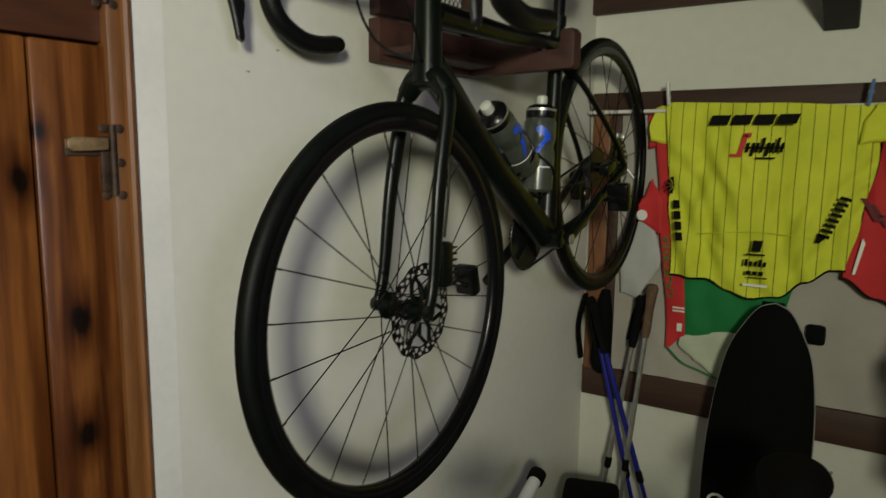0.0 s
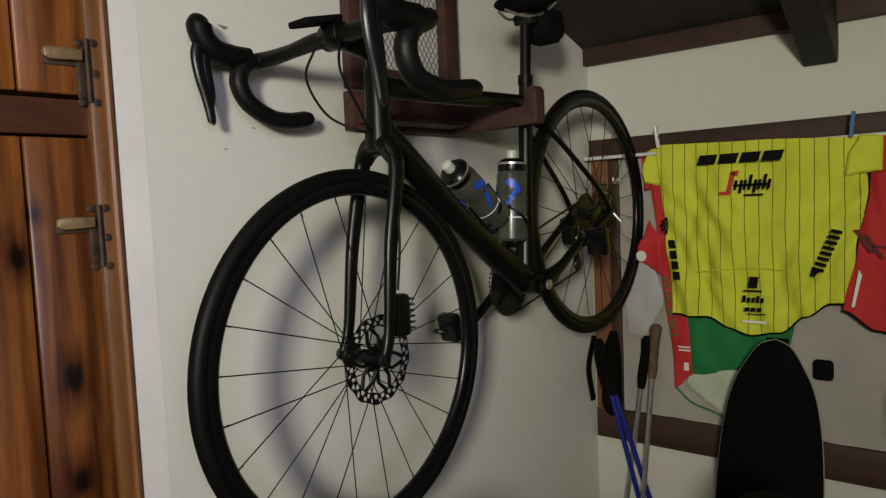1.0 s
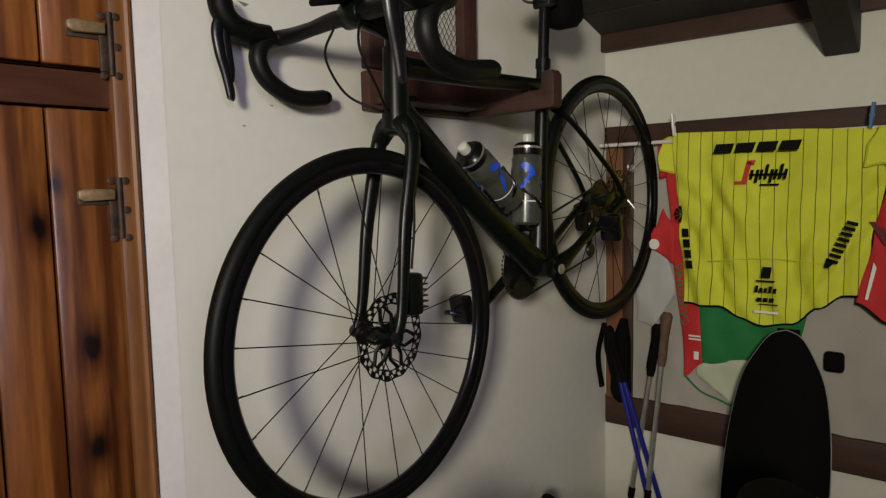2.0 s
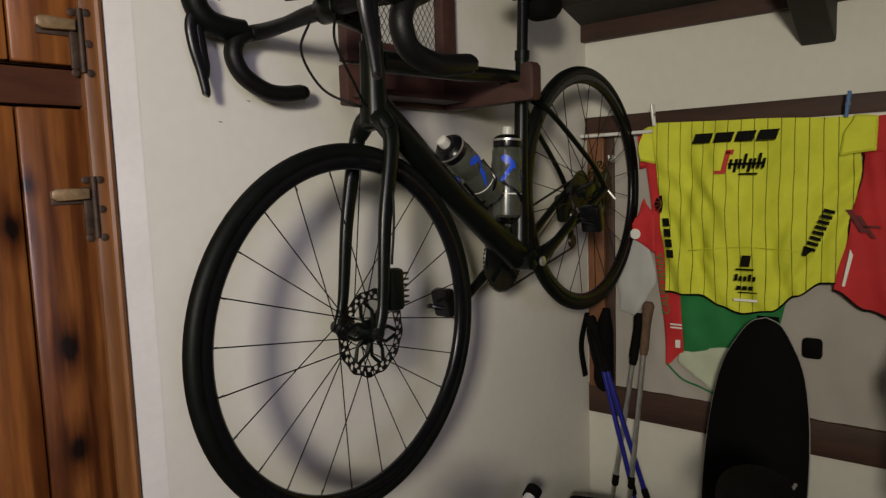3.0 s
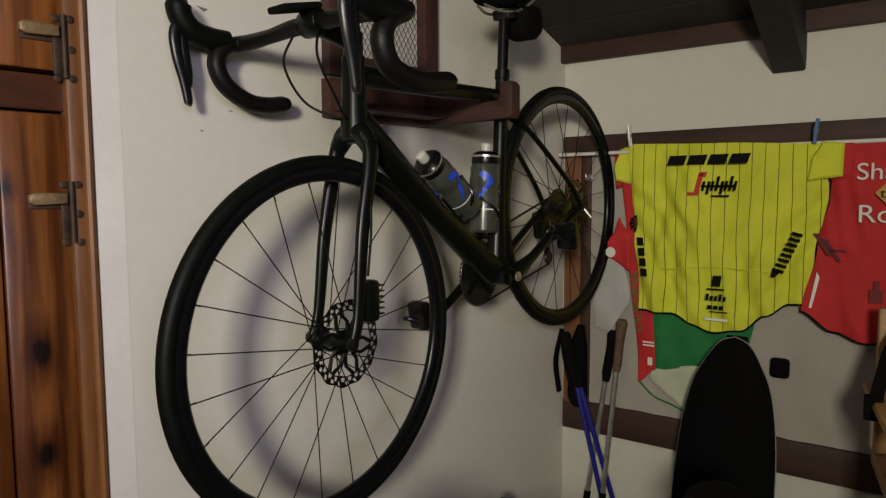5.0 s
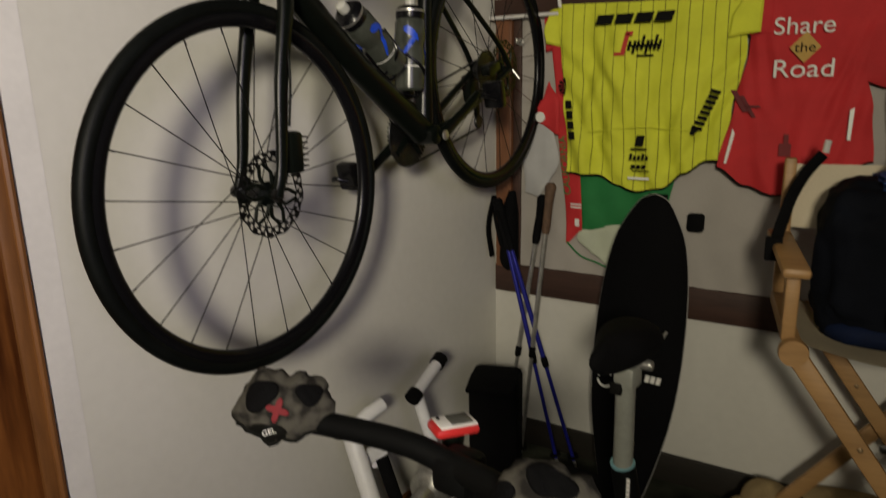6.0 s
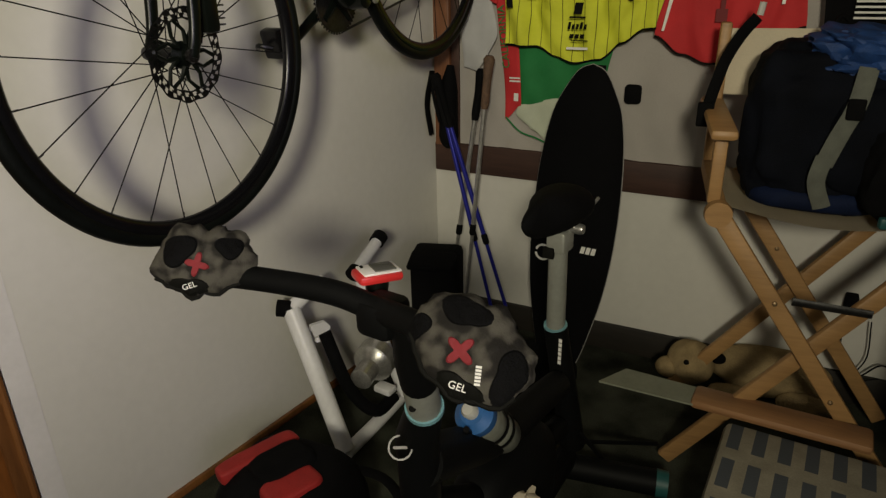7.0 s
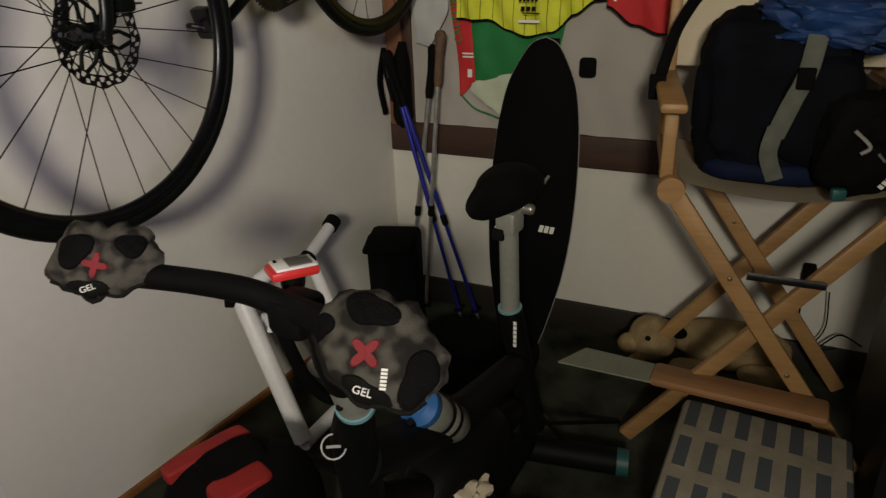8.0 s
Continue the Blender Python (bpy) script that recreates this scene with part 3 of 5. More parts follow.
rj = thing("red_jersey", "red cycling jersey with white lettering pegged to the rod", "jersey", BACK)
Y = -0.060
part("body", cloth([(0, 0.83), (0.3, 0.815), (0.6, 0.79), (1, 0.755)], [(0, 1.12), (0.3, 1.10), (0.45, 1.10), (0.7, 1.125), (1, 1.14)],
    [(0, 1.555), (1, 1.56)], [(0, 1.09), (0.2, 1.04), (0.4, 1.018), (0.65, 1.03), (1, 1.12)], Y, 56, 60, 0.009, 0.005, 7.7, 0.005), RED, rj)
part("sleeve", cloth([(0, 1.10), (1, 1.06)], [(0, 1.20), (0.6, 1.185), (1, 1.16)], [(0, 1.55), (1, 1.53)], [(0, 1.34), (1, 1.31)], Y + 0.006, 14, 16, 0.008, 0.006, 9.0), RED, rj)
part("sleeve", cloth([(0, 0.80), (1, 0.815)], [(0, 0.87), (1, 0.87)], [(0, 1.545), (1, 1.556)], [(0, 1.455), (1, 1.46)], Y - 0.008, 10, 10, 0.005, 0.006, 11.0), RED, rj)
YR = Y - 0.024
FACE = pose(0, 0, 0, 90, 0, 0)
words("lettering", "Share", 0.062, Matrix.Translation((0.948, YR, 1.472)) @ FACE, WHITEINK, rj, 1.05)
words("lettering", "Road", 0.066, Matrix.Translation((0.955, YR, 1.362)) @ FACE, WHITEINK, rj, 1.1)
part("print_diamond", slab([(0.918, 1.418), (0.955, 1.378), (0.992, 1.418), (0.955, 1.458)], 0.0012, Matrix.Translation((0, YR - 0.001, 0))), GOLDINK, rj, "gold diamond sign")
words("lettering", "the", 0.036, Matrix.Translation((0.955, YR - 0.002, 1.417)) @ FACE, INK, rj, 1.1)
part("reflective_strip", slab([(0.776, 1.105), (0.783, 1.105), (0.800, 1.19), (0.793, 1.205)], 0.0012, Matrix.Translation((0, YR, 0))), REFLECT, rj)
part("reflective_strip", slab([(1.074, 1.178), (1.082, 1.178), (1.084, 1.262), (1.074, 1.256)], 0.0012, Matrix.Translation((0, YR, 0))), REFLECT, rj)
part("print_dark", bars([(0.815, 0.83, 1.25, 1.31), (0.84, 0.85, 1.235, 1.295), (0.82, 0.86, 1.262, 1.268)], YR + 0.006, lean=-0.6), mat("dark_red_print", (0.13, 0.01, 0.012), 0.7, vary=0.1, bump=0), rj)
part("print_dark", bars([(0.915, 0.945, 1.13, 1.165), (0.925, 0.937, 1.165, 1.19)], YR + 0.006), mat("maroon_print", (0.16, 0.012, 0.014), 0.7, vary=0.1, bump=0), rj)
part("hem", tube(hem_of(0.755, 1.14, [(0, 1.09), (0.2, 1.04), (0.4, 1.018), (0.65, 1.03), (1, 1.12)], Y, 0.009, 7.7), 0.0032, 6), INK, rj, "dark hem")

gj = thing("green_jersey", "red, green and white cycling jersey hanging under the yellow one", "jersey", BACK)
Y = -0.045
part("body", cloth([(0, 0.30), (1, 0.338)], [(0, 0.66), (0.5, 0.655), (1, 0.61)], [(0, 1.5), (1, 1.5)], [(0, 0.86), (0.5, 0.885), (1, 0.87)], Y, 30, 40, 0.006, 0.004, 3.0), GREEN, gj)
part("side_panel", cloth([(0, 0.225), (0.3, 0.245), (1, 0.292)], [(0, 0.30), (0.6, 0.332), (1, 0.348)], [(0, 1.5), (1, 1.5)], [(0, 0.812), (1, 0.86)], Y - 0.004, 12, 40, 0.005, 0.004, 3.5), RED, gj, "red side panel")
part("hem_panel", cloth([(0, 0.335), (0.4, 0.330), (1, 0.38)], [(0, 0.62), (1, 0.57)], [(0, 0.862), (0.5, 0.890), (1, 0.876)], [(0, 0.785), (0.4, 0.742), (1, 0.785)], Y - 0.002, 24, 14, 0.006, 0.004, 4.0), WHITEKNIT, gj, "pale rounded hem")
part("hem", tube([(0.296, Y - 0.01, 0.818), (0.345, Y - 0.01, 0.775), (0.40, Y - 0.01, 0.758), (0.455, Y - 0.01, 0.742), (0.52, Y - 0.01, 0.752), (0.57, Y - 0.01, 0.785)], 0.003, 6, None, True), GREEN, gj)
part("sleeve", cloth([(0, 0.180), (0.5, 0.172), (1, 0.185)], [(0, 0.225), (0.4, 0.262), (1, 0.262)], [(0, 1.26), (0.4, 1.285), (1, 1.345)], [(0, 1.212), (1, 1.175)], Y - 0.012, 12, 12, 0.005, 0.006, 6.0), RED, gj)
part("sleeve_lining", cloth([(0, 0.150), (0.5, 0.132), (1, 0.138)], [(0, 0.235), (0.6, 0.262), (1, 0.222)], [(0, 1.225), (1, 1.215)], [(0, 0.975), (0.6, 0.965), (1, 1.0)], Y - 0.006, 14, 20, 0.007, 0.004, 14.0), WHITESLEEVE, gj, "white lower sleeve")
part("sleeve_patch", lathe([(0.016, 0), (0.017, 0.001), (0.016, 0.002)], 18, pose(0.202, Y - 0.03, 1.232, 90, 0, 0)), WHITEINK, gj)
part("side_stripe", bars([(0.308, 0.345, 0.946, 0.951), (0.309, 0.346, 0.936, 0.941)], Y - 0.016), WHITEINK, gj, "white double stripe")
words("lettering", "CALIFORNIA", 0.034, Matrix.Translation((0.287, Y - 0.017, 1.075)) @ FACE @ pose(0, 0, 0, 0, 0, 97), GREEN, gj, 1.0)
part("print_dark", bars([(0.325, 0.34, 0.875, 0.90)], Y - 0.016), WHITEINK, gj)
part("pocket", cloth([(0, 0.56), (1, 0.56)], [(0, 0.62), (1, 0.62)], [(0, 1.0), (1, 1.0)], [(0, 0.90), (1, 0.90)], Y - 0.010, 8, 8, 0.003, 0.003, 8.0), BLACK, gj, "dark pocket patch")

bs = thing("black_jersey", "black cycling jersey with small white print on the rod", "jersey", BACK)
part("body", cloth([(0, 1.19), (0.5, 1.16), (1, 1.18)], [(0, 1.66), (1, 1.62)], [(0, 1.555), (1, 1.56)], [(0, 1.095), (0.5, 1.075), (1, 1.09)], -0.09, 30, 36, 0.008, 0.005, 12.0), BLACK, bs)
part("print_lines", bars([(1.24, 1.31, 1.145 + 0.013 * i, 1.150 + 0.013 * i) for i in range(4)] + [(1.36, 1.50, 1.098, 1.108)], -0.116), WHITEINK, bs)
part("print_band", bars([(1.25, 1.60, 1.083, 1.092)], -0.116), PACKBLUE, bs)

for nm, u, z, mt, lb in (("white", 0.268, 1.598, PEGWHITE, "translucent white clothes peg"), ("blue", 0.780, 1.583, PEGBLUE, "blue plastic clothes peg"), ("cream", 0.985, 1.585, PEGWHITE, "translucent white clothes peg")):
    pg = thing("clothes_peg", lb, "clothes peg", BACK @ pose(u, -0.095, z, 0, 6 if nm == "blue" else -4, 0), "pegs on the rod")
    j = part("jaw", tube([(0, -0.003, -0.032), (0, -0.007, 0.0), (0, -0.010, 0.034)], [0.004, 0.005, 0.004], 8), mt, pg)
    part("jaw", tube([(0, 0.006, -0.032), (0, 0.004, 0.0), (0, 0.010, 0.034)], [0.004, 0.005, 0.004], 8), mt, pg)
    part("spring", lathe([(0.005, -0.006), (0.005, 0.006)], 10, pose(0, -0.001, 0.002, 0, 90, 0)), STEEL, pg)

# ---- bicycle on the wall ----
FH, RH = Vector((0.288, -1.239, 1.149)), Vector((0.207, -0.329, 1.382))
au = (RH - FH).normalized()
av = Vector((0, 0, 1)).cross(au).normalized()        # towards the wall
aw = au.cross(av)
BIKE = Matrix((au, av, aw)).transposed().to_4x4()
BIKE.translation = FH
WB = (RH - FH).length
bike = thing("road_bike", "matt black carbon road bike with disc brakes hung on the wall", "bicycle", BIKE)
SIDE = pose(0, 0, 0, 90, 0, 0)                      # turns a lathe's axis across the bicycle
R = 0.346


def wheel(name, at):
    w = part(name, lathe([(R - 0.022, -0.0105), (R - 0.030, -0.0125), (R - 0.040, -0.0105), (R - 0.046, -0.006), (R - 0.048, 0), (R - 0.046, 0.006), (R - 0.040, 0.0105), (R - 0.030, 0.0125), (R - 0.022, 0.0105)], 96, SIDE, None, True), GLOSS, bike, "deep black carbon rim")
    w.matrix_basis = Matrix.Translation(at)
    prof = [(R - 0.0145 + 0.0145 * math.cos(a), 0.0145 * math.sin(a)) for a in [2 * math.pi * k / 16 for k in range(16)]]
    part("tyre", lathe(prof, 96, SIDE, None, True), RUBBER, w)
    hub = lathe([(0.009, -0.052), (0.009, -0.04), (0.024, -0.032), (0.024, -0.028), (0.013, -0.02), (0.013, 0.02), (0.024, 0.028), (0.024, 0.032), (0.009, 0.04), (0.009, 0.052)], 20, SIDE)
    part("hub", hub, FRAME, w)
    for k in range(24):
        a = 2 * math.pi * k / 24 + radians(10)
        s = -1 if k % 2 else 1
        b = a + (0.95 if (k // 2) % 2 else -0.95)
        end = Vector(((R - 0.047) * math.cos(a), 0.002 * s, (R - 0.047) * math.sin(a)))
        sp = tube([(0.023 * math.cos(b), 0.029 * s, 0.023 * math.sin(b)), end], 0.0012, 5)
        part("spoke", sp, GLOSS, w)
        part("nipple", tube([end, end * 0.965], 0.0016, 6), DARKSTEEL, w)
    # drilled disc rotor with a wavy rim, one sheet with holes, on the room side
    r = bmesh.new()
    radii, n = (0.060, 0.0635, 0.067, 0.0705, 0.0735, 0.077, 0.0805), 144
    grid = []
    for i, rad in enumerate(radii):
        row = []
        for k in range(n):
            a = 2 * math.pi * k / n
            wave = (0.0016 if i > 3 else -0.0010 if i == 0 else 0.0) * math.cos(12 * a)
            row.append(r.verts.new(((rad + wave) * math.cos(a + 0.02 * i), -0.041, (rad + wave) * math.sin(a + 0.02 * i))))
        grid.append(row)
    for i in range(len(radii) - 1):
        for k in range(n):
            hole = (i == 1 and k % 6 in (0, 1, 2)) or (i == 2 and k % 6 in (0, 1)) or (i == 3 and k % 6 in (3, 4)) or (i == 4 and k % 6 in (3, 4))
            if not hole:
                r.faces.new((grid[i][k], grid[i][(k + 1) % n], grid[i + 1][(k + 1) % n], grid[i + 1][k]))
    bmesh.ops.solidify(r, geom=r.faces[:], thickness=0.0018)
    part("brake_rotor", r, DARKSTEEL, w, "drilled steel disc rotor", False)
    for k in range(6):
        a = 2 * math.pi * k / 6
        for lean in (0.55, -0.35):
            part("rotor_arm", tube([(0.02 * math.cos(a), -0.040, 0.02 * math.sin(a)), (0.042 * math.cos(a + lean * 0.4), -0.040, 0.042 * math.sin(a + lean * 0.4)), (0.062 * math.cos(a + lean), -0.040, 0.062 * math.sin(a + lean))], [0.0055, 0.0035, 0.0040], 6), FRAME, w)
    return w


wheel("front_wheel", (0.0, 0.0, 0.0))
wheel("rear_wheel", (WB, 0, 0))
BB = Vector((0.556, 0, -0.069))
hb, ht = Vector((0.165, 0, 0.362)), Vector((0.200, 0, 0.500))
st = Vector((0.703, 0, 0.384))
part("head_tube", tube([hb - (ht - hb) * 0.06, hb + (ht - hb) * 0.4, ht], [0.029, 0.0245, 0.0225], 20), FRAME, bike)
part("down_tube", tube([hb + Vector((0.012, 0, 0.020)), hb + (BB - hb) * 0.5, BB + Vector((-0.01, 0, 0.012))], [0.031, 0.030, 0.036], 18, None, False, 0.85, (0, 1, 0)), FRAME, bike)
part("top_tube", tube([ht + Vector((0.010, 0, -0.036)), ht + (st - ht) * 0.5 + Vector((0, 0, -0.036)), st + Vector((-0.010, 0, -0.026))], [0.022, 0.0185, 0.015], 16), FRAME, bike)
part("seat_tube", tube([BB, BB + (st - BB) * 0.5, st + (st - BB) * 0.06], [0.026, 0.0175, 0.0165], 16), FRAME, bike)
part("bottom_bracket", lathe([(0.020, -0.043), (0.024, -0.040), (0.027, 0), (0.024, 0.040), (0.020, 0.043)], 20, Matrix.Translation(BB) @ SIDE), FRAME, bike)
for s in (-1, 1):
    part("seat_stay", tube([st + Vector((0.006, 0.008 * s, -0.085)), st + Vector((0.05, 0.034 * s, -0.13)), (WB - 0.05, 0.056 * s, 0.085), (WB - 0.004, 0.061 * s, 0.008)], [0.008, 0.0075, 0.007, 0.008], 10, None, True), FRAME, bike)
    part("chain_stay", tube([BB + Vector((0.02, 0.022 * s, 0)), BB + Vector((0.12, 0.042 * s, 0.012)), (WB - 0.06, 0.058 * s, -0.012), (WB - 0.002, 0.061 * s, 0)], [0.014, 0.011, 0.009, 0.009], 10, None, True), FRAME, bike)
    part("fork_blade", tube([hb + Vector((-0.006, 0.030 * s, -0.005)), hb + Vector((-0.018, 0.047 * s, -0.045)), (0.085, 0.051 * s, 0.19), (0.030, 0.054 * s, 0.045), (0.0, 0.055 * s, -0.004)], [0.019, 0.0175, 0.0145, 0.012, 0.0115], 14, None, True, 0.72, (0, 1, 0)), FRAME, bike)
    part("dropout", lathe([(0.012, -0.005), (0.013, 0), (0.012, 0.005)], 14, Matrix.Translation((0, 0.056 * s, 0)) @ SIDE), DARKSTEEL, bike)
part("fork_crown", tube([hb + Vector((-0.010, -0.042, -0.026)), hb + Vector((-0.004, -0.022, -0.004)), hb + Vector((-0.003, 0, 0.002)), hb + Vector((-0.004, 0.022, -0.004)), hb + Vector((-0.010, 0.042, -0.026))], [0.018, 0.021, 0.023, 0.021, 0.018], 14, None, True), FRAME, bike)
cal = part("brake_caliper", box(0.058, -0.044, 0.072, 0.034, 0.030, 0.080, 0.008, pose(0, 0, 0, 0, 14, 0)), FRAME, bike)
fins = bmesh.new()
for k in range(6):
    box(0.082, -0.044, 0.045 + 0.011 * k, 0.014, 0.022, 0.003, 0, pose(0, 0, 0, 0, 14, 0), fins)
part("cooling_fins", fins, DARKSTEEL, cal, "", False)
part("brake_hose", tube([(0.066, -0.062, 0.11), (0.10, -0.062, 0.20), (0.14, -0.05, 0.33)], 0.0025, 6, None, True), CABLE, bike)
part("seat_post", tube([st, st + (st - BB) * 0.36], 0.0138, 16), GLOSS, bike)
part("seat_clamp", tube([st + (st - BB) * 0.03, st + (st - BB) * 0.075], 0.019, 16), FRAME, bike)
sp = st + (st - BB) * 0.375
sad = part("saddle", blob(0.010, 0, 0.035, 0.135, 0.066, 0.024, 0.03, 3, 0.4, 4, None, Matrix.Translation(sp)), BLACK, bike, "slim black saddle")
for v in sad.data.vertices:
    k = (v.co.x - sp.x + 0.13) / 0.27
    v.co.y *= 0.32 + 0.75 * max(0, min(1, (k - 0.25) * 1.5))
    v.co.z += 0.012 * max(0, k - 0.6)
for s in (-1, 1):
    part("saddle_rail", tube([sp + Vector((-0.10, 0.010 * s, 0.022)), sp + Vector((-0.04, 0.022 * s, 0.002)), sp + Vector((0.05, 0.022 * s, 0.002)), sp + Vector((0.10, 0.034 * s, 0.024))], 0.0035, 8, None, True), STEEL, sad)
part("post_head", box(sp.x, 0, sp.z - 0.004, 0.042, 0.05, 0.026, 0.006), DARKSTEEL, bike)
bag = part("saddle_bag", blob(0.085, 0, -0.030, 0.055, 0.040, 0.045, 0.1, 4, 2.0, 3, None, Matrix.Translation(sp), 1.5), BLACK, bike)

# stem, bar and brake levers
stem_end = Vector((0.116, 0, 0.566))
part("spacers", tube([ht, ht + (ht - hb).normalized() * 0.045], 0.0185, 16), FRAME, bike)
part("stem", tube([ht + (ht - hb).normalized() * 0.030, stem_end], [0.021, 0.0185], 14), FRAME, bike)
part("stem_clamp", lathe([(0.021, -0.024), (0.024, -0.02), (0.024, 0.02), (0.021, 0.024)], 16, Matrix.Translation(stem_end) @ SIDE), FRAME, bike)
part("computer_mount", box(stem_end.x - 0.035, 0, stem_end.z + 0.028, 0.085, 0.05, 0.012, 0.004), BLACK, bike)


def bike_local(x, y, z):
    return BIKE.inverted() @ Vector((x, y, z))


for s in (1, -1):
    # the wall side is laid out in the room and mirrored to the other side
    def q(y, z, dx=0.062):
        v = bike_local(dx, y, z)
        ahead = 0.034 * max(0.0, min(1.0, (-1.235 - y) / 0.085)) if s < 0 else 0.0
        return Vector((v.x - ahead, s * v.y, v.z - 0.55 * ahead))
    corner = q(-1.285, 1.722)
    top = [stem_end, Vector((stem_end.x, 0.06 * s, stem_end.z)), Vector((stem_end.x + 0.002, 0.125 * s, stem_end.z - 0.004)), (corner + Vector((stem_end.x + 0.02, 0.165 * s, stem_end.z - 0.006))) * 0.5, corner, q(-1.320, 1.712)]
    part("handlebar", tube(top, [0.0155, 0.0155, 0.0135, 0.0155, 0.016, 0.016], 14, None, True), TAPE, bike)
    part("drop", tube([q(-1.300, 1.720), q(-1.322, 1.704), q(-1.331, 1.674), q(-1.312, 1.638), q(-1.266, 1.612), q(-1.222, 1.608), q(-1.182, 1.614)], [0.0165, 0.0175, 0.018, 0.018, 0.0178, 0.0175, 0.017], 14, None, True), TAPE, bike)
    part("bar_plug", blob(0, 0, 0, 0.016, 0.016, 0.016, 0, 1, 0, 2, None, Matrix.Translation(q(-1.178, 1.6145))), GLOSS, bike)
    hood = part("brake_hood", tube([q(-1.305, 1.726), q(-1.345, 1.724), q(-1.378, 1.732), q(-1.398, 1.752), q(-1.404, 1.775), q(-1.398, 1.787)], [0.019, 0.0225, 0.0225, 0.0225, 0.0235, 0.014], 14, None, True), RUBBER, bike)
    lev = part("brake_lever", tube([q(-1.398, 1.752), q(-1.412, 1.722), q(-1.408, 1.680), q(-1.398, 1.640), q(-1.391, 1.602), q(-1.393, 1.594)], [0.013, 0.0125, 0.012, 0.0105, 0.009, 0.007], 12, None, True, 0.7, (0, 1, 0)), GRIPBLACK, hood, "glossy black brake lever")
    part("shift_paddle", tube([q(-1.398, 1.735), q(-1.396, 1.700), q(-1.391, 1.650), q(-1.389, 1.626)], [0.008, 0.010, 0.011, 0.006], 10, None, True, 0.6, (0, 1, 0)), GRIPBLACK, hood)
for k, y0 in enumerate((0.035, -0.03)):
    part("cable", tube([stem_end + Vector((-0.02, y0, -0.012)), stem_end + Vector((-0.045, y0 * 1.4, -0.06)), stem_end + Vector((-0.02, y0 * 1.3, -0.13)), hb + Vector((-0.03, y0 * 0.4, 0.035)), hb + Vector((-0.004, y0 * 0.2, 0.025))], 0.0024, 6, None, True), CABLE, bike)

# drivetrain, on the wall side
ring = lathe([(0.060, 0.046), (0.080, 0.047), (0.0815, 0.049), (0.080, 0.051), (0.060, 0.052)], 60, Matrix.Translation(BB) @ SIDE @ pose(0, 0, 0, 180, 0, 0))
cr = part("chainring", ring, DARKSTEEL, bike)
tt = bmesh.new()
for k in range(50):
    a = 2 * math.pi * k / 50
    box(BB.x + 0.083 * math.cos(a), 0.049, BB.z + 0.083 * math.sin(a), 0.005, 0.0025, 0.005, 0, None, tt)
part("teeth", tt, DARKSTEEL, cr, "", False)
spd = bmesh.new()
for k in range(4):
    a = 2 * math.pi * k / 4 + 0.5
    tube([BB + Vector((0, 0.050, 0)), BB + Vector((0.07 * math.cos(a), 0.050, 0.07 * math.sin(a)))], [0.016, 0.010], 8, spd)
part("spider", spd, FRAME, cr)
for s in (1, -1):
    tip = BB + Vector((s * -0.170, s * 0.072, s * -0.054))
    ca = part("crank_arm", tube([BB + Vector((0, s * 0.058, 0)), (BB + tip) * 0.5 + Vector((0, s * 0.032, 0)), tip], [0.017, 0.014, 0.012], 12, None, False, 0.7, (0, 1, 0)), FRAME, bike)
    pd = part("pedal", box(tip.x, tip.y + s * 0.050, tip.z, 0.030, 0.055, 0.070, 0.008), GLOSS, ca, "black clipless pedal")
    part("pedal_cage", tube([tip + Vector((-0.032, s * 0.028, 0.0)), tip + Vector((-0.05, s * 0.05, 0.012)), tip + Vector((-0.032, s * 0.075, 0))], 0.006, 8, None, True), GLOSS, pd)
    part("axle_cap", lathe([(0.012, 0), (0.012, 0.004), (0.007, 0.006)], 16, Matrix.Translation(BB + Vector((0, s * 0.066, 0))) @ pose(0, 0, 0, -90 * s, 0, 0)), STEEL, ca)
cas = None
for k, rr in enumerate((0.056, 0.051, 0.046, 0.042, 0.038, 0.034, 0.031, 0.028, 0.026, 0.024)):
    cas = lathe([(0.016, 0.016 + 0.0038 * k), (rr, 0.016 + 0.0038 * k), (rr, 0.018 + 0.0038 * k), (0.016, 0.018 + 0.0038 * k)], 30, Matrix.Translation((WB, 0, 0)) @ SIDE @ pose(0, 0, 0, 180, 0, 0), cas)
part("cassette", cas, DARKSTEEL, bike)
rd = part("rear_derailleur", box(WB - 0.006, 0.076, -0.050, 0.060, 0.034, 0.085, 0.012), FRAME, bike)
part("derailleur_cage", tube([(WB + 0.004, 0.066, -0.075), (WB - 0.022, 0.060, -0.155)], [0.016, 0.012], 10, None, False, 0.5, (0, 1, 0)), FRAME, rd)
for c in ((WB + 0.006, 0.056, -0.080), (WB - 0.022, 0.056, -0.150)):
    part("jockey_wheel", lathe([(0.019, -0.004), (0.021, 0), (0.019, 0.004)], 16, Matrix.Translation(c) @ SIDE), DARKSTEEL, rd)
part("rear_caliper", box(WB - 0.085, -0.046, 0.022, 0.07, 0.03, 0.03, 0.008), FRAME, bike)
part("chain", tube([BB + Vector((0.0, 0.049, 0.082)), (WB, 0.040, 0.030)], 0.0035, 6, tube([BB + Vector((0.0, 0.049, -0.082)), (WB - 0.022, 0.056, -0.170)], 0.0035, 6)), DARKSTEEL, bike)
part("front_derailleur", box(BB.x + 0.02, 0.046, BB.z + 0.10, 0.05, 0.02, 0.028, 0.006), DARKSTEEL, bike)
part("axle_lever", tube([(WB, -0.066, -0.002), (WB + 0.004, -0.084, -0.03)], 0.004, 8), STEEL, bike)


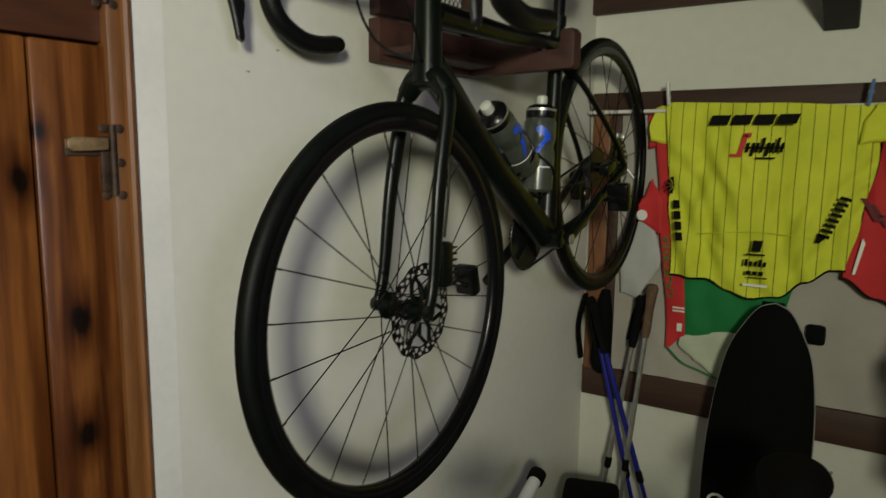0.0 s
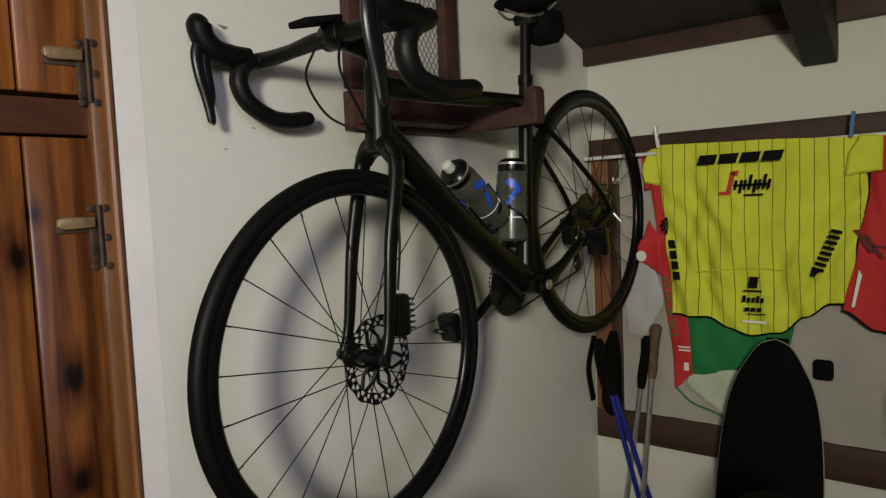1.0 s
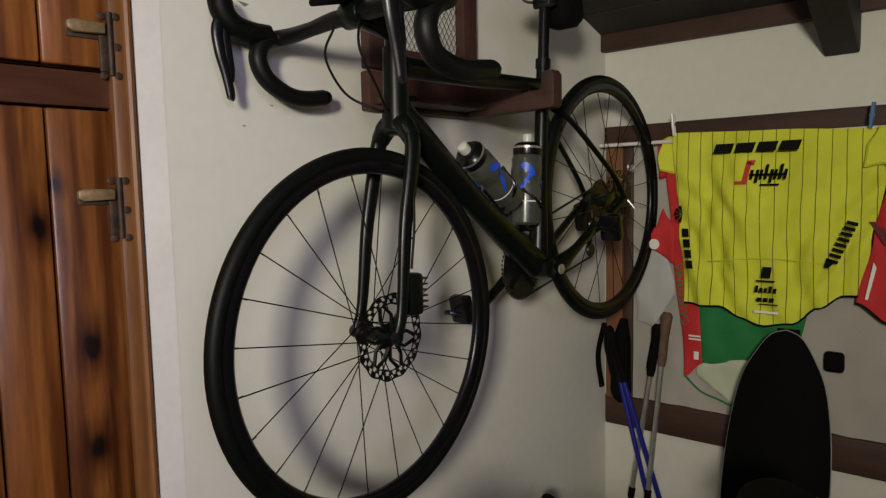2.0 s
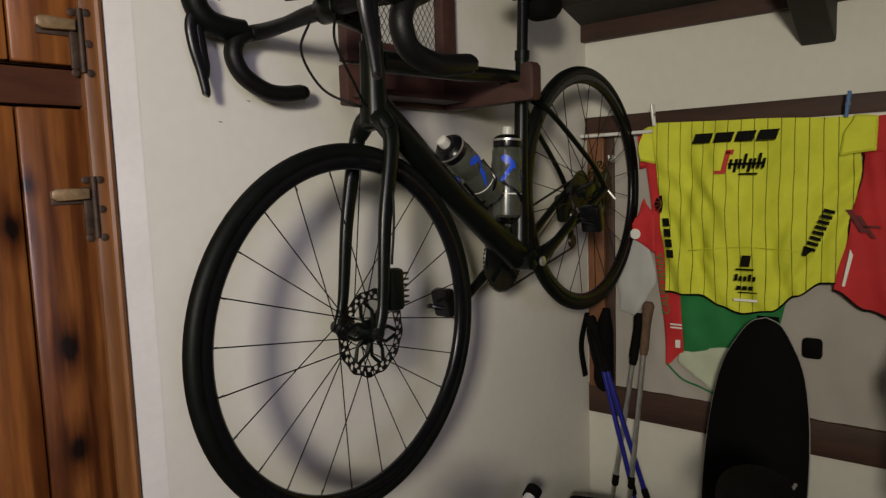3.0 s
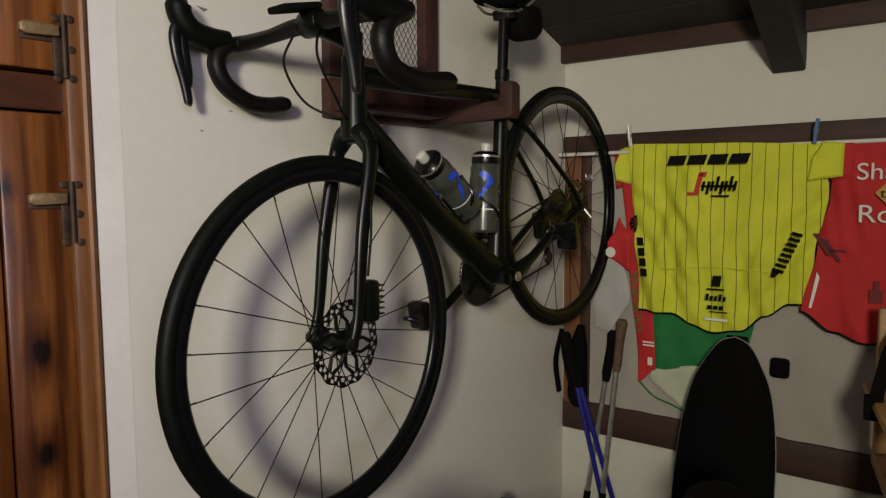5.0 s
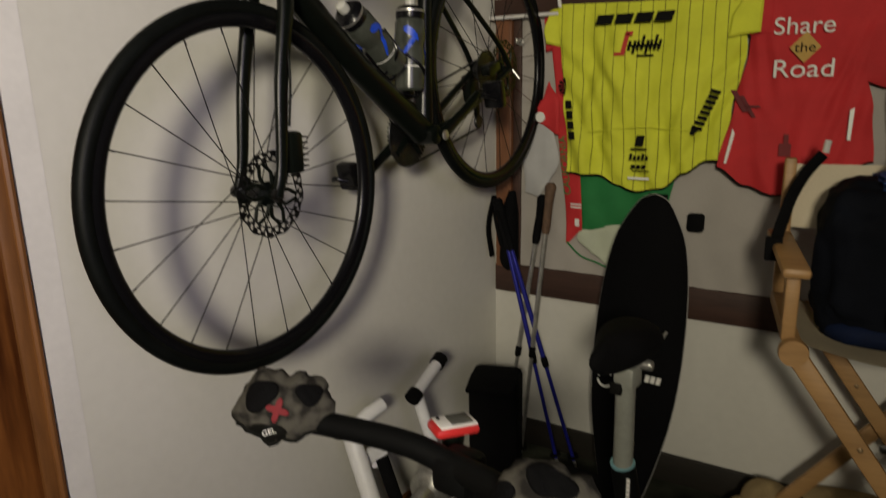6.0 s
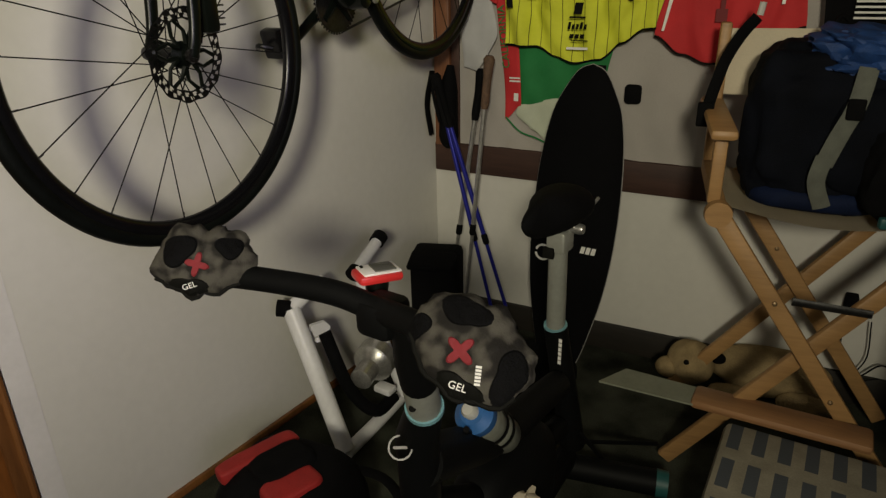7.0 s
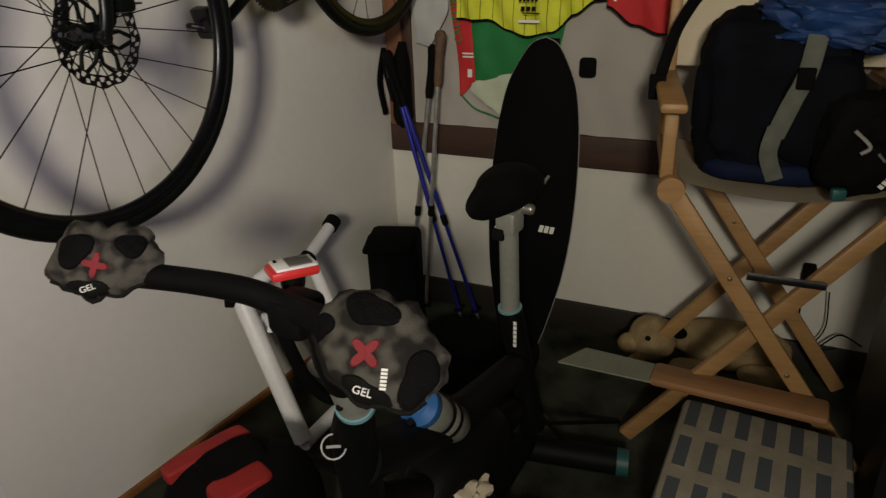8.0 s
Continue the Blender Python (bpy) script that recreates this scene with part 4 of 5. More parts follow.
def bottle(name, label, m):
    b = thing(name, label, "water bottle", m, "water bottles")
    part("body", lathe([(0.030, 0), (0.0355, 0.006), (0.0365, 0.05), (0.0365, 0.085), (0.033, 0.098), (0.033, 0.108), (0.0365, 0.118), (0.0365, 0.158), (0.031, 0.170)], 28), SMOKE, b, "smoky translucent plastic")
    part("cap", lathe([(0.0335, 0.166), (0.0345, 0.170), (0.0345, 0.186), (0.028, 0.194), (0.018, 0.198)], 28), GLOSS, b)
    part("cap_band", lathe([(0.0348, 0.182), (0.0348, 0.187), (0.0345, 0.187), (0.0345, 0.182)], 28, None, None, True), STEEL, b)
    part("valve", lathe([(0.012, 0.196), (0.013, 0.205), (0.012, 0.216), (0.006, 0.219)], 16), CLEARCAP, b)
    pr = bmesh.new()
    for turn in (0.0, 2.1, 4.2):
        for a0, z0, a1, z1 in ((-0.95, 0.066, 0.15, 0.128), (-0.75, 0.140, 0.22, 0.118)):
            rows = []
            for k in range(13):
                t = k / 12
                a, z = turn + a0 + (a1 - a0) * t, z0 + (z1 - z0) * t + 0.006 * math.sin(math.pi * t)
                wide = 0.0095 * min(1.0, 0.35 + 3 * t, 0.35 + 3 * (1 - t))
                rad = lambda zz: (0.0338 if 0.098 < zz < 0.108 else 0.0370) + 0.0006
                rows.append([pr.verts.new((rad(zz) * math.cos(a), rad(zz) * math.sin(a), zz)) for zz in (z - wide, z, z + wide)])
            for u, v in zip(rows, rows[1:]):
                for k in (0, 1):
                    pr.faces.new((u[k], v[k], v[k + 1], u[k + 1]))
    part("print", pr, BLUE, b, "bright blue brush strokes")
    part("level_line", lathe([(0.0368, 0.055), (0.0368, 0.058), (0.0364, 0.058), (0.0364, 0.055)], 28, None, None, True), WHITEINK, b)
    return b


sdir = (st - BB).normalized()
o1 = BB + sdir * 0.105 + Vector((-sdir.z, 0, sdir.x)) * 0.060
bottle("water_bottle", "smoky bottle with blue print in the seat tube cage", BIKE @ along(o1, o1 + sdir) @ pose(0, 0, 0, 0, 0, 25))
ddir = (hb - BB).normalized()
o2 = BB + ddir * 0.185 + Vector((ddir.z, 0, -ddir.x)) * 0.080
bottle("water_bottle", "smoky bottle with blue print leaning in the down tube cage", BIKE @ along(o2, o2 + ddir) @ pose(0, 0, 0, 0, 0, 140))
for o, d, n in ((o1, sdir, Vector((sdir.z, 0, -sdir.x))), (o2, ddir, Vector((-ddir.z, 0, ddir.x)))):
    cg = tube([o + n * 0.038 + d * 0.10, o + n * 0.038 + d * -0.004, o - n * 0.03 + d * -0.006], 0.004, 8, None, True)
    for s in (1, -1):
        tube([o + n * 0.038 + d * 0.02, o + Vector((0, 0.040 * s, 0)) + d * 0.05, o - n * 0.036 + Vector((0, 0.012 * s, 0)) + d * 0.085], 0.004, 8, cg, True)
    part("bottle_cage", cg, GLOSS, bike)

# ---- wooden wall rack that carries the bicycle ----
rk = thing("bike_rack", "mahogany-stained wooden bike rack with a wire mesh back", "wall rack")
z0, z1 = 1.603, 1.690
part("arm", slab([(0.0, z0), (0.307, z0), (0.314, z0 + 0.008), (0.314, z1 - 0.010), (0.306, z1), (0.284, z1), (0.278, z1 - 0.004), (0.276, z0 + 0.052), (0.270, z0 + 0.045), (0.222, z0 + 0.045), (0.216, z0 + 0.052), (0.214, z1 - 0.014), (0.206, z1 - 0.010), (0.0, z1 + 0.005)], 0.034, Matrix.Translation((0, -0.717, 0)), None, 0.003), REDWOOD, rk, "notched wooden arm")
part("back_board", box(0.017, -0.877, z0 + 0.045, 0.034, 0.318, 0.090, 0.003), REDWOOD, rk)
part("ledge", box(0.075, -0.877, z0 + 0.020, 0.080, 0.300, 0.014, 0.002), REDWOOD, rk)
for y in (-1.008, -0.695):
    part("back_stile", box(0.016, y, 1.928, 0.032, 0.050, 0.455, 0.003), REDWOOD, rk)
for z in (1.70, 2.13):
    part("back_rail", box(0.016, -0.852, z + 0.028, 0.030, 0.262, 0.05, 0.003), REDWOOD, rk)
mesh = bmesh.new()
for k in range(-26, 44):
    for s in (1, -1):
        pts = []
        for t in np.linspace(-0.23, 0.23, 24):
            y, z = -0.852 + 0.018 * (k - 9) * 0.9 + s * 0.62 * t, 1.915 + t
            if abs(y + 0.852) < 0.131 and 1.725 < z < 2.105:
                pts.append((0.012 + 0.0012 * s, y, z))
        if len(pts) > 1:
            tube([pts[0], pts[-1]], 0.0011, 4, mesh)
tagged(part("wire_mesh", mesh, DARKSTEEL, rk, "diamond wire mesh", False), kind="stuff")

# ---- trekking poles in the corner ----
def pole(m_from, m_to, shaft, grip, label):
    a, b = Vector(m_from), Vector(m_to)
    d = (a - b).normalized()
    L = (a - b).length
    p = thing("trekking_pole", label, "trekking pole", along(b, a), "trekking poles")
    part("tip", lathe([(0.002, 0), (0.005, 0.03), (0.006, 0.06)], 10), STEEL, p)
    part("basket", lathe([(0.004, 0.055), (0.020, 0.06), (0.020, 0.063), (0.004, 0.066)], 16), BLACK, p)
    part("lower_shaft", tube([(0, 0, 0.05), (0, 0, L * 0.42)], 0.0065, 10), shaft, p)
    part("lock", lathe([(0.008, L * 0.40), (0.011, L * 0.405), (0.011, L * 0.435), (0.008, L * 0.44)], 12), BLACK, p)
    part("upper_shaft", tube([(0, 0, L * 0.43), (0, 0, L - 0.13)], 0.0082, 10), shaft, p)
    part("grip", lathe([(0.011, L - 0.17), (0.014, L - 0.15), (0.0135, L - 0.08), (0.016, L - 0.04), (0.019, L - 0.012), (0.012, L)], 16), grip, p)
    part("strap", tube([(0.012, 0, L - 0.02), (0.045, 0.01, L - 0.06), (0.05, 0.012, L - 0.16), (0.022, 0.0, L - 0.10), (0.012, 0, L - 0.03)], 0.006, 6, None, True, 0.3), BLACK, p)


for f, t, sh, gr, lb in (((0.060, -0.085, 0.955), (0.335, -0.10, 0.0), POLEBLUE, BLACK, "blue trekking pole with a black grip"),
                         ((0.085, -0.115, 0.945), (0.395, -0.075, 0.0), POLEBLUE, BLACK, "blue trekking pole with a black grip"),
                         ((0.268, -0.075, 1.022), (0.190, -0.13, 0.0), STEEL, CORK, "silver trekking pole with a dark cork grip"),
                         ((0.225, -0.050, 0.975), (0.100, -0.11, 0.0), STEEL, BLACK, "silver trekking pole with a black grip")):
    pole(f, t, sh, gr, lb)
um = thing("rolled_umbrella", "black rolled umbrella hanging in the corner", "umbrella")
part("cover", tube([(0.105, -0.055, 0.98), (0.10, -0.06, 0.90), (0.098, -0.062, 0.74), (0.10, -0.06, 0.70)], [0.012, 0.030, 0.034, 0.014], 12, None, True), BLACK, um)
part("strap", tube([(0.04, -0.07, 0.96), (0.022, -0.08, 0.85), (0.03, -0.07, 0.74)], 0.014, 8, None, True, 0.4, (1, 0, 0)), BLACK, um)

# ---- tall black board leaning on the far wall ----
bd = thing("board", "tall black pointed board with thin pale edge, leaning on the wall", "board", Matrix.Translation((0.60, -0.20, 0.0)) @ pose(0, 0, 0, 0, 0, 4) @ pose(0, 0, 0, -7, 1.5, 0))
prof = [(0.00, 0.000), (0.035, 0.01), (0.068, 0.08), (0.098, 0.20), (0.122, 0.33), (0.134, 0.47), (0.135, 0.62), (0.126, 0.76), (0.105, 0.88), (0.072, 0.955), (0.038, 1.005), (0.0, 1.022)]
half = smooth_path([(x, 0, z) for x, z in prof], 5)
outl = [(p.x, p.z) for p in half] + [(-p.x, p.z) for p in half[-2:0:-1]]
part("deck", slab(outl, 0.016, Matrix.Translation((0, -0.008, 0)), None, 0.004), BOARD, bd)
part("edge", tube([(x, 0, z) for x, z in outl], 0.0022, 6, None, False, 1, None, True), PIPING, bd, "thin pale edge piping")
em = bmesh.new()
for a0, a1 in ((40, 170), (190, 330)):
    tube([(-0.085 + 0.024 * math.cos(radians(a)), -0.0125, 0.43 + 0.024 * math.sin(radians(a))) for a in range(a0, a1, 14)], 0.0042, 6, em, False, 0.3, (0, 1, 0))
part("emblem", em, WHITEINK, bd, "round white emblem")
part("print_bars", bars([(0.035 + 0.017 * i, 0.048 + 0.017 * i, 0.452, 0.474) for i in range(3)], -0.0125, lean=0.2), WHITEINK, bd, "white logo bars", False)

# ---- second bike standing on the floor, with gloves on its bar ----
fb = thing("folding_bike", "black folding bike with grey telescopic posts standing on the floor", "bicycle", pose(0.85, -1.0, 0))


def f(x, y, z):
    return Vector((x - 0.85, y + 1.0, z))


part("handlebar", tube([f(0.630, -1.535, 0.925), f(0.70, -1.515, 0.930), f(0.79, -1.492, 0.932), f(0.87, -1.475, 0.930), f(0.93, -1.470, 0.922), f(0.99, -1.483, 0.928), f(1.03, -1.492, 0.926)], [0.0155, 0.0155, 0.015, 0.0155, 0.016, 0.0155, 0.0155], 14, None, True), MATT, fb)
part("stem_clamp", box(*f(0.93, -1.462, 0.912), 0.05, 0.05, 0.045, 0.010), MATT, fb)
part("stem", tube([f(0.968, -1.464, 0.915), f(0.955, -1.440, 0.85), f(0.938, -1.409, 0.795)], [0.020, 0.0245, 0.0250], 18), MATT, fb)
part("handle_post", tube([f(0.936, -1.406, 0.79), f(0.919, -1.374, 0.726)], [0.0235, 0.0240], 20), GREYPOST, fb, "grey alloy telescopic post")
part("post_hole", lathe([(0.005, 0), (0.005, 0.004)], 12, along(f(0.928, -1.412, 0.752), f(0.98, -1.50, 0.75))), INK, fb)
part("collar", tube([f(0.919, -1.374, 0.728), f(0.9175, -1.371, 0.721)], 0.0275, 24), CYAN, fb, "pale blue collar ring")
ht2 = part("head_tube", tube([f(0.9175, -1.371, 0.722), f(0.882, -1.345, 0.64), f(0.860, -1.31, 0.47)], [0.026, 0.033, 0.034], 20), MATT, fb)
for rr, mt2 in ((0.018, DARKSTEEL),):
    part("badge", lathe([(rr - 0.0025, 0), (rr - 0.0025, 0.003), (rr, 0.003), (rr, 0)], 28, along(f(0.882, -1.385, 0.648), f(1.05, -1.625, 0.87)), None, True), mt2, ht2, "pale ring badge")
part("badge_bar", box(0, 0, 0.002, 0.020, 0.004, 0.002, 0, along(f(0.882, -1.385, 0.648), f(1.05, -1.625, 0.87))), PIPING, ht2)
part("main_tube", tube([f(0.875, -1.33, 0.58), f(0.855, -1.05, 0.44), f(0.825, -0.70, 0.34)], [0.040, 0.038, 0.034], 16, None, True), MATT, fb)
part("lower_tube", tube([f(0.868, -1.31, 0.47), f(0.850, -1.05, 0.30), f(0.825, -0.68, 0.20)], [0.03, 0.028, 0.028], 14, None, True), MATT, fb)
part("seat_tube", tube([f(0.835, -0.60, 0.10), f(0.798, -0.665, 0.478)], [0.034, 0.029], 18), MATT, fb)
part("collar", tube([f(0.798, -0.664, 0.474), f(0.798, -0.666, 0.483)], 0.0285, 24), CYAN, fb, "pale blue collar ring")
part("seat_post", tube([f(0.798, -0.665, 0.48), f(0.810, -0.70, 0.70)], [0.0225, 0.0215], 18, None), GREYPOST, fb, "grey alloy telescopic post")
cl = part("clamp", box(*f(0.820, -0.715, 0.725), 0.046, 0.055, 0.052, 0.008), GREYPOST, fb)
part("clamp_bolt", lathe([(0.010, -0.035), (0.012, -0.03), (0.012, 0.03), (0.010, 0.035)], 14, Matrix.Translation(f(0.832, -0.70, 0.752)) @ pose(0, 0, 0, 0, 90, 0)), STEEL, cl)
part("clamp_window", box(*f(0.806, -0.742, 0.700), 0.026, 0.012, 0.026, 0.003), INK, cl)
part("label_bars", bars([(-0.004, 0.004, 0.36 + 0.012 * i, 0.369 + 0.012 * i) for i in range(6)], 0, 0.002), WHITEINK, fb).matrix_basis = Matrix.Translation(f(0.822, -0.688, 0.03))
sd2 = part("saddle", blob(0, 0, 0, 0.092, 0.15, 0.048, 0.05, 3, 1.4, 4), BLACK, fb, "black padded saddle")
for v in sd2.data.vertices:
    k = (v.co.y + 0.15) / 0.30
    v.co.x *= 0.30 + 0.62 * max(0, min(1, (k - 0.2) * 1.6))
    v.co.z += 0.02 * max(0, k - 0.55) - 0.02 * max(0, 0.25 - k)
sd2.matrix_basis = Matrix.Translation(f(0.812, -0.745, 0.800)) @ pose(0, 0, 0, -6, 0, 4)
for s in (-1, 1):
    part("saddle_rail", tube([f(0.824 + 0.012 * s, -0.80, 0.785), f(0.824 + 0.022 * s, -0.73, 0.762), f(0.824 + 0.022 * s, -0.66, 0.762), f(0.824 + 0.034 * s, -0.60, 0.795)], 0.0035, 8, None, True), STEEL, fb)
ft = part("foot_bar", tube([f(0.72, -0.66, 0.045), f(1.055, -0.565, 0.045)], 0.034, 16), MATT, fb)
part("end_cap", tube([f(1.055, -0.565, 0.045), f(1.083, -0.557, 0.045)], [0.036, 0.034], 16), TEAL, ft, "teal end cap")
part("foot_bar", tube([f(0.73, -1.40, 0.045), f(1.02, -1.36, 0.045)], 0.034, 16), MATT, fb)
part("floor_tube", tube([f(0.875, -1.38, 0.06), f(0.86, -1.0, 0.10), f(0.83, -0.62, 0.07)], 0.03, 14, None, True), MATT, fb)
part("crank_housing", blob(*f(0.855, -1.02, 0.25), 0.07, 0.17, 0.15, 0.02, 2, 0, 4, None, None, 1.5), MATT, fb)
part("crank_arm", tube([f(0.93, -1.02, 0.25), f(0.94, -0.95, 0.12)], [0.016, 0.012], 10), MATT, fb)
part("pedal", box(*f(0.985, -0.95, 0.115), 0.08, 0.08, 0.022, 0.006), BLACK, fb)
part("front_leg", tube([f(0.868, -1.31, 0.48), f(0.875, -1.38, 0.06)], [0.034, 0.03], 14), MATT, fb)
part("kick_rod", tube([f(0.86, -0.62, 0.13), f(1.00, -0.37, 0.012)], 0.006, 8), MATT, fb)
part("kick_rod", tube([f(0.86, -0.62, 0.16), f(0.93, -0.55, 0.02)], 0.006, 8), MATT, fb)
part("bottle_cage", tube([f(0.88, -1.205, 0.56), f(0.875, -1.14, 0.49), f(0.875, -1.03, 0.41)], 0.006, 8, None, True), CABLE, fb)

gp = thing("bike_computer", "red and silver bike computer with grey screen on the bar", "bike computer", Matrix.Translation((0.893, -1.425, 0.940)) @ Matrix.Scale(0.86, 4) @ pose(0, 0, 0, -4, 0, -28))
part("case", box(0, 0, 0, 0.042, 0.066, 0.014, 0.006), GPSRED, gp)
part("bezel", box(0, 0.002, 0.008, 0.036, 0.056, 0.004, 0.002), GPSWHITE, gp)
part("screen", box(0, 0.008, 0.0105, 0.028, 0.032, 0.003, 0.001), SCREEN, gp)
part("mount", lathe([(0.016, -0.024), (0.017, -0.015), (0.016, -0.006)], 20), FRAME, gp)
part("button", box(-0.01, -0.020, 0.0105, 0.007, 0.004, 0.003, 0.001), INK, gp)


def pillow(radius, height, m=48, n=14, patch=None, lift=0.0, seed=0.0):
    """A flat stuffed shape with the outline radius(angle); patch: centre and outline of a piece laid on it."""
    bm = bmesh.new()

    def top(x, y):
        d = math.hypot(x, y)
        q = min(1.0, d / radius(math.atan2(y, x)))
        return height * (1 - q ** 2.6) ** 0.6 + 0.0045 * noise.noise((x * 30 + seed, y * 30, seed)) + 0.002 * noise.noise((x * 90, y * 90 + seed, 2))

    cx, cy, outline = patch or (0.0, 0.0, radius)
    for side in ((1,) if patch else (1, -1)):
        rings = []
        for i in range(1, n + 1):
            q = i / n
            ring = []
            for k in range(m):
                a = 2 * math.pi * k / m
                x, y = cx + q * outline(a) * math.cos(a), cy + q * outline(a) * math.sin(a)
                z = top(x, y) * (1.0 if side > 0 else -0.7) + lift - (lift * 1.3 if patch and i == n else 0)
                ring.append(bm.verts.new((x, y, z)))
            rings.append(ring)
        mid = bm.verts.new((cx, cy, top(cx, cy) * (1.0 if side > 0 else -0.7) + lift))
        for k in range(m):
            bm.faces.new((mid, rings[0][k], rings[0][(k + 1) % m]))
        for u, v in zip(rings, rings[1:]):
            for k in range(m):
                bm.faces.new((u[k], v[k], v[(k + 1) % m], u[(k + 1) % m]))
    bmesh.ops.remove_doubles(bm, verts=bm.verts[:], dist=1e-5)
    if patch:
        bmesh.ops.solidify(bm, geom=bm.faces[:], thickness=0.0012)
    return bm


def glove(m, label, flip, size):
    g = thing("cycling_glove", label, "glove", m @ Matrix.Scale(size, 4), "gloves on the bar")

    def rim(a):
        base = 1 / math.sqrt((math.cos(a) / 0.088) ** 2 + (math.sin(a) / 0.066) ** 2)
        base -= 0.016 * math.exp(-((a - 1.45) / 0.22) ** 2) if flip < 0 else 0.0
        scallop = 0.005 * abs(math.sin(3.5 * a)) if 0.35 < a < 2.8 else 0.0
        return base + scallop - 0.007 + 0.013 * noise.noise((2.2 * math.cos(a) + flip, 2.2 * math.sin(a), 4.2)) + 0.004 * noise.noise((7 * math.cos(a), 7 * math.sin(a), flip))

    sd = 3.0 + flip
    part("shell", pillow(rim, 0.030, 72, 16, None, 0.0, sd), CAMO, g, "grey camouflage fabric")
    part("edge_piping", tube([(rim(a) * 0.985 * math.cos(a), rim(a) * 0.985 * math.sin(a), 0.002) for a in np.linspace(-2.75, -0.2, 20)], 0.0045, 8), INK, g)

    def oval(a0, b0, turn=0.0):
        return lambda a: 1 / math.sqrt((math.cos(a - turn) / a0) ** 2 + (math.sin(a - turn) / b0) ** 2) * (1 + 0.12 * math.sin(3 * a + turn))

    pads = ((-0.030, 0.030, 0.034, 0.019, 0.25), (0.058, 0.000, 0.019, 0.036, 0.15), (-0.064, -0.016, 0.013, 0.019, 0.0)) if flip > 0 else ((-0.036, 0.012, 0.031, 0.025, 0.7), (0.044, 0.016, 0.023, 0.019, -0.3))
    for x, y, a0, b0, tn in pads:
        part("palm_pad", pillow(rim, 0.030, 36, 8, (x, y, oval(a0, b0, tn)), 0.0032, sd), BLACK, g, "padded black palm patch")
    part("star_patch", pillow(rim, 0.030, 48, 8, (-0.006, -0.012, lambda a: 0.008 + 0.013 * abs(math.cos(2 * (a + 0.25))) ** 2.0), 0.0026, sd), GLOVERED, g, "red four-pointed patch")
    part("tag_patch", pillow(rim, 0.030, 30, 6, (0.018 * flip, -0.047, oval(0.034, 0.013, 0.1 * flip)), 0.0030, sd), INK, g, "black label patch")
    words("lettering", "GEL", 0.013, Matrix.Translation((0.016 * flip, -0.047, 0.0275)) @ pose(0, 0, 0, 22, 0, 18), WHITEINK, g)
    if flip > 0:
        part("logo_bars", bars([(0.022 + 0.004 * i, 0.0248 + 0.004 * i, 0, 0.007) for i in range(6)], 0, 0.0012), WHITEINK, g).matrix_basis = Matrix.Translation((0.008, 0.004, 0.0345)) @ pose(0, 0, 0, -90, 0, 0) @ pose(0, 0, 0, 0, 60, 0)


glove(look((0.708, -1.530, 0.957), (0.708 - 0.42, -1.530 + 0.42, 0.957 - 0.36)) @ pose(0, 0, 0, 0, 0, -6), "grey camouflage padded cycling glove on the bar end near the wall", -1, 0.74)
glove(look((1.078, -1.512, 0.940), (1.078 - 0.28, -1.512 + 0.42, 0.940 - 0.40)) @ pose(0, 0, 0, 0, 0, -38), "grey camouflage padded cycling glove with red patch on the bar", 1, 0.80)

cn = thing("drink_bottle", "pale bottle with blue cap strapped in a cage", "bottle", along((0.873, -1.055, 0.445), (0.873, -1.185, 0.585)))
part("body", lathe([(0.030, 0), (0.036, 0.008), (0.036, 0.075), (0.033, 0.082), (0.036, 0.09), (0.036, 0.135), (0.030, 0.150)], 24), PALEBOTTLE, cn)
part("cap", lathe([(0.034, 0.142), (0.036, 0.146), (0.036, 0.166), (0.022, 0.178)], 24), CAPBLUE, cn, "blue cap")
part("spout", lathe([(0.014, 0.176), (0.014, 0.192), (0.010, 0.198)], 16), CLEARCAP, cn)
for z in (0.05, 0.085):
    part("strap", lathe([(0.0375, z), (0.0395, z + 0.003), (0.0395, z + 0.010), (0.0375, z + 0.013)], 24, None, None, True), CABLE, cn)

# ---- folded turbo trainer by the wall ----
tr = thing("turbo_trainer", "folded white turbo trainer with black end plugs and steel roller", "bike trainer")
part("leg", tube([(0.105, -0.872, 0.425), (0.20, -0.888, 0.24), (0.288, -0.898, 0.045)], 0.025, 16, None, False), WHITEPAINT, tr)
part("leg", tube([(0.288, -0.898, 0.030), (0.27, -0.72, 0.028), (0.25, -0.55, 0.03)], 0.020, 16), WHITEPAINT, tr)
part("top_tube", tube([(0.105, -0.872, 0.425), (0.115, -0.81, 0.455), (0.125, -0.76, 0.470)], 0.020, 16), WHITEPAINT, tr)
part("arm", tube([(0.165, -0.66, 0.475), (0.148, -0.545, 0.518)], 0.0175, 16), WHITEPAINT, tr)
part("arm", tube([(0.165, -0.66, 0.475), (0.21, -0.64, 0.30), (0.27, -0.60, 0.05)], 0.018, 14), WHITEPAINT, tr)
part("hinge_plate", slab([(-0.03, -0.03), (0.03, -0.03), (0.032, 0.02), (0.01, 0.034), (-0.03, 0.02)], 0.012, Matrix.Translation((0.145, -0.815, 0.335)) @ pose(0, 0, 0, 0, 20, 70)), WHITEPAINT, tr)
part("hinge_nut", lathe([(0.008, 0), (0.008, 0.006)], 6, along((0.155, -0.835, 0.325), (0.5, -1.1, 0.5))), STEEL, tr)
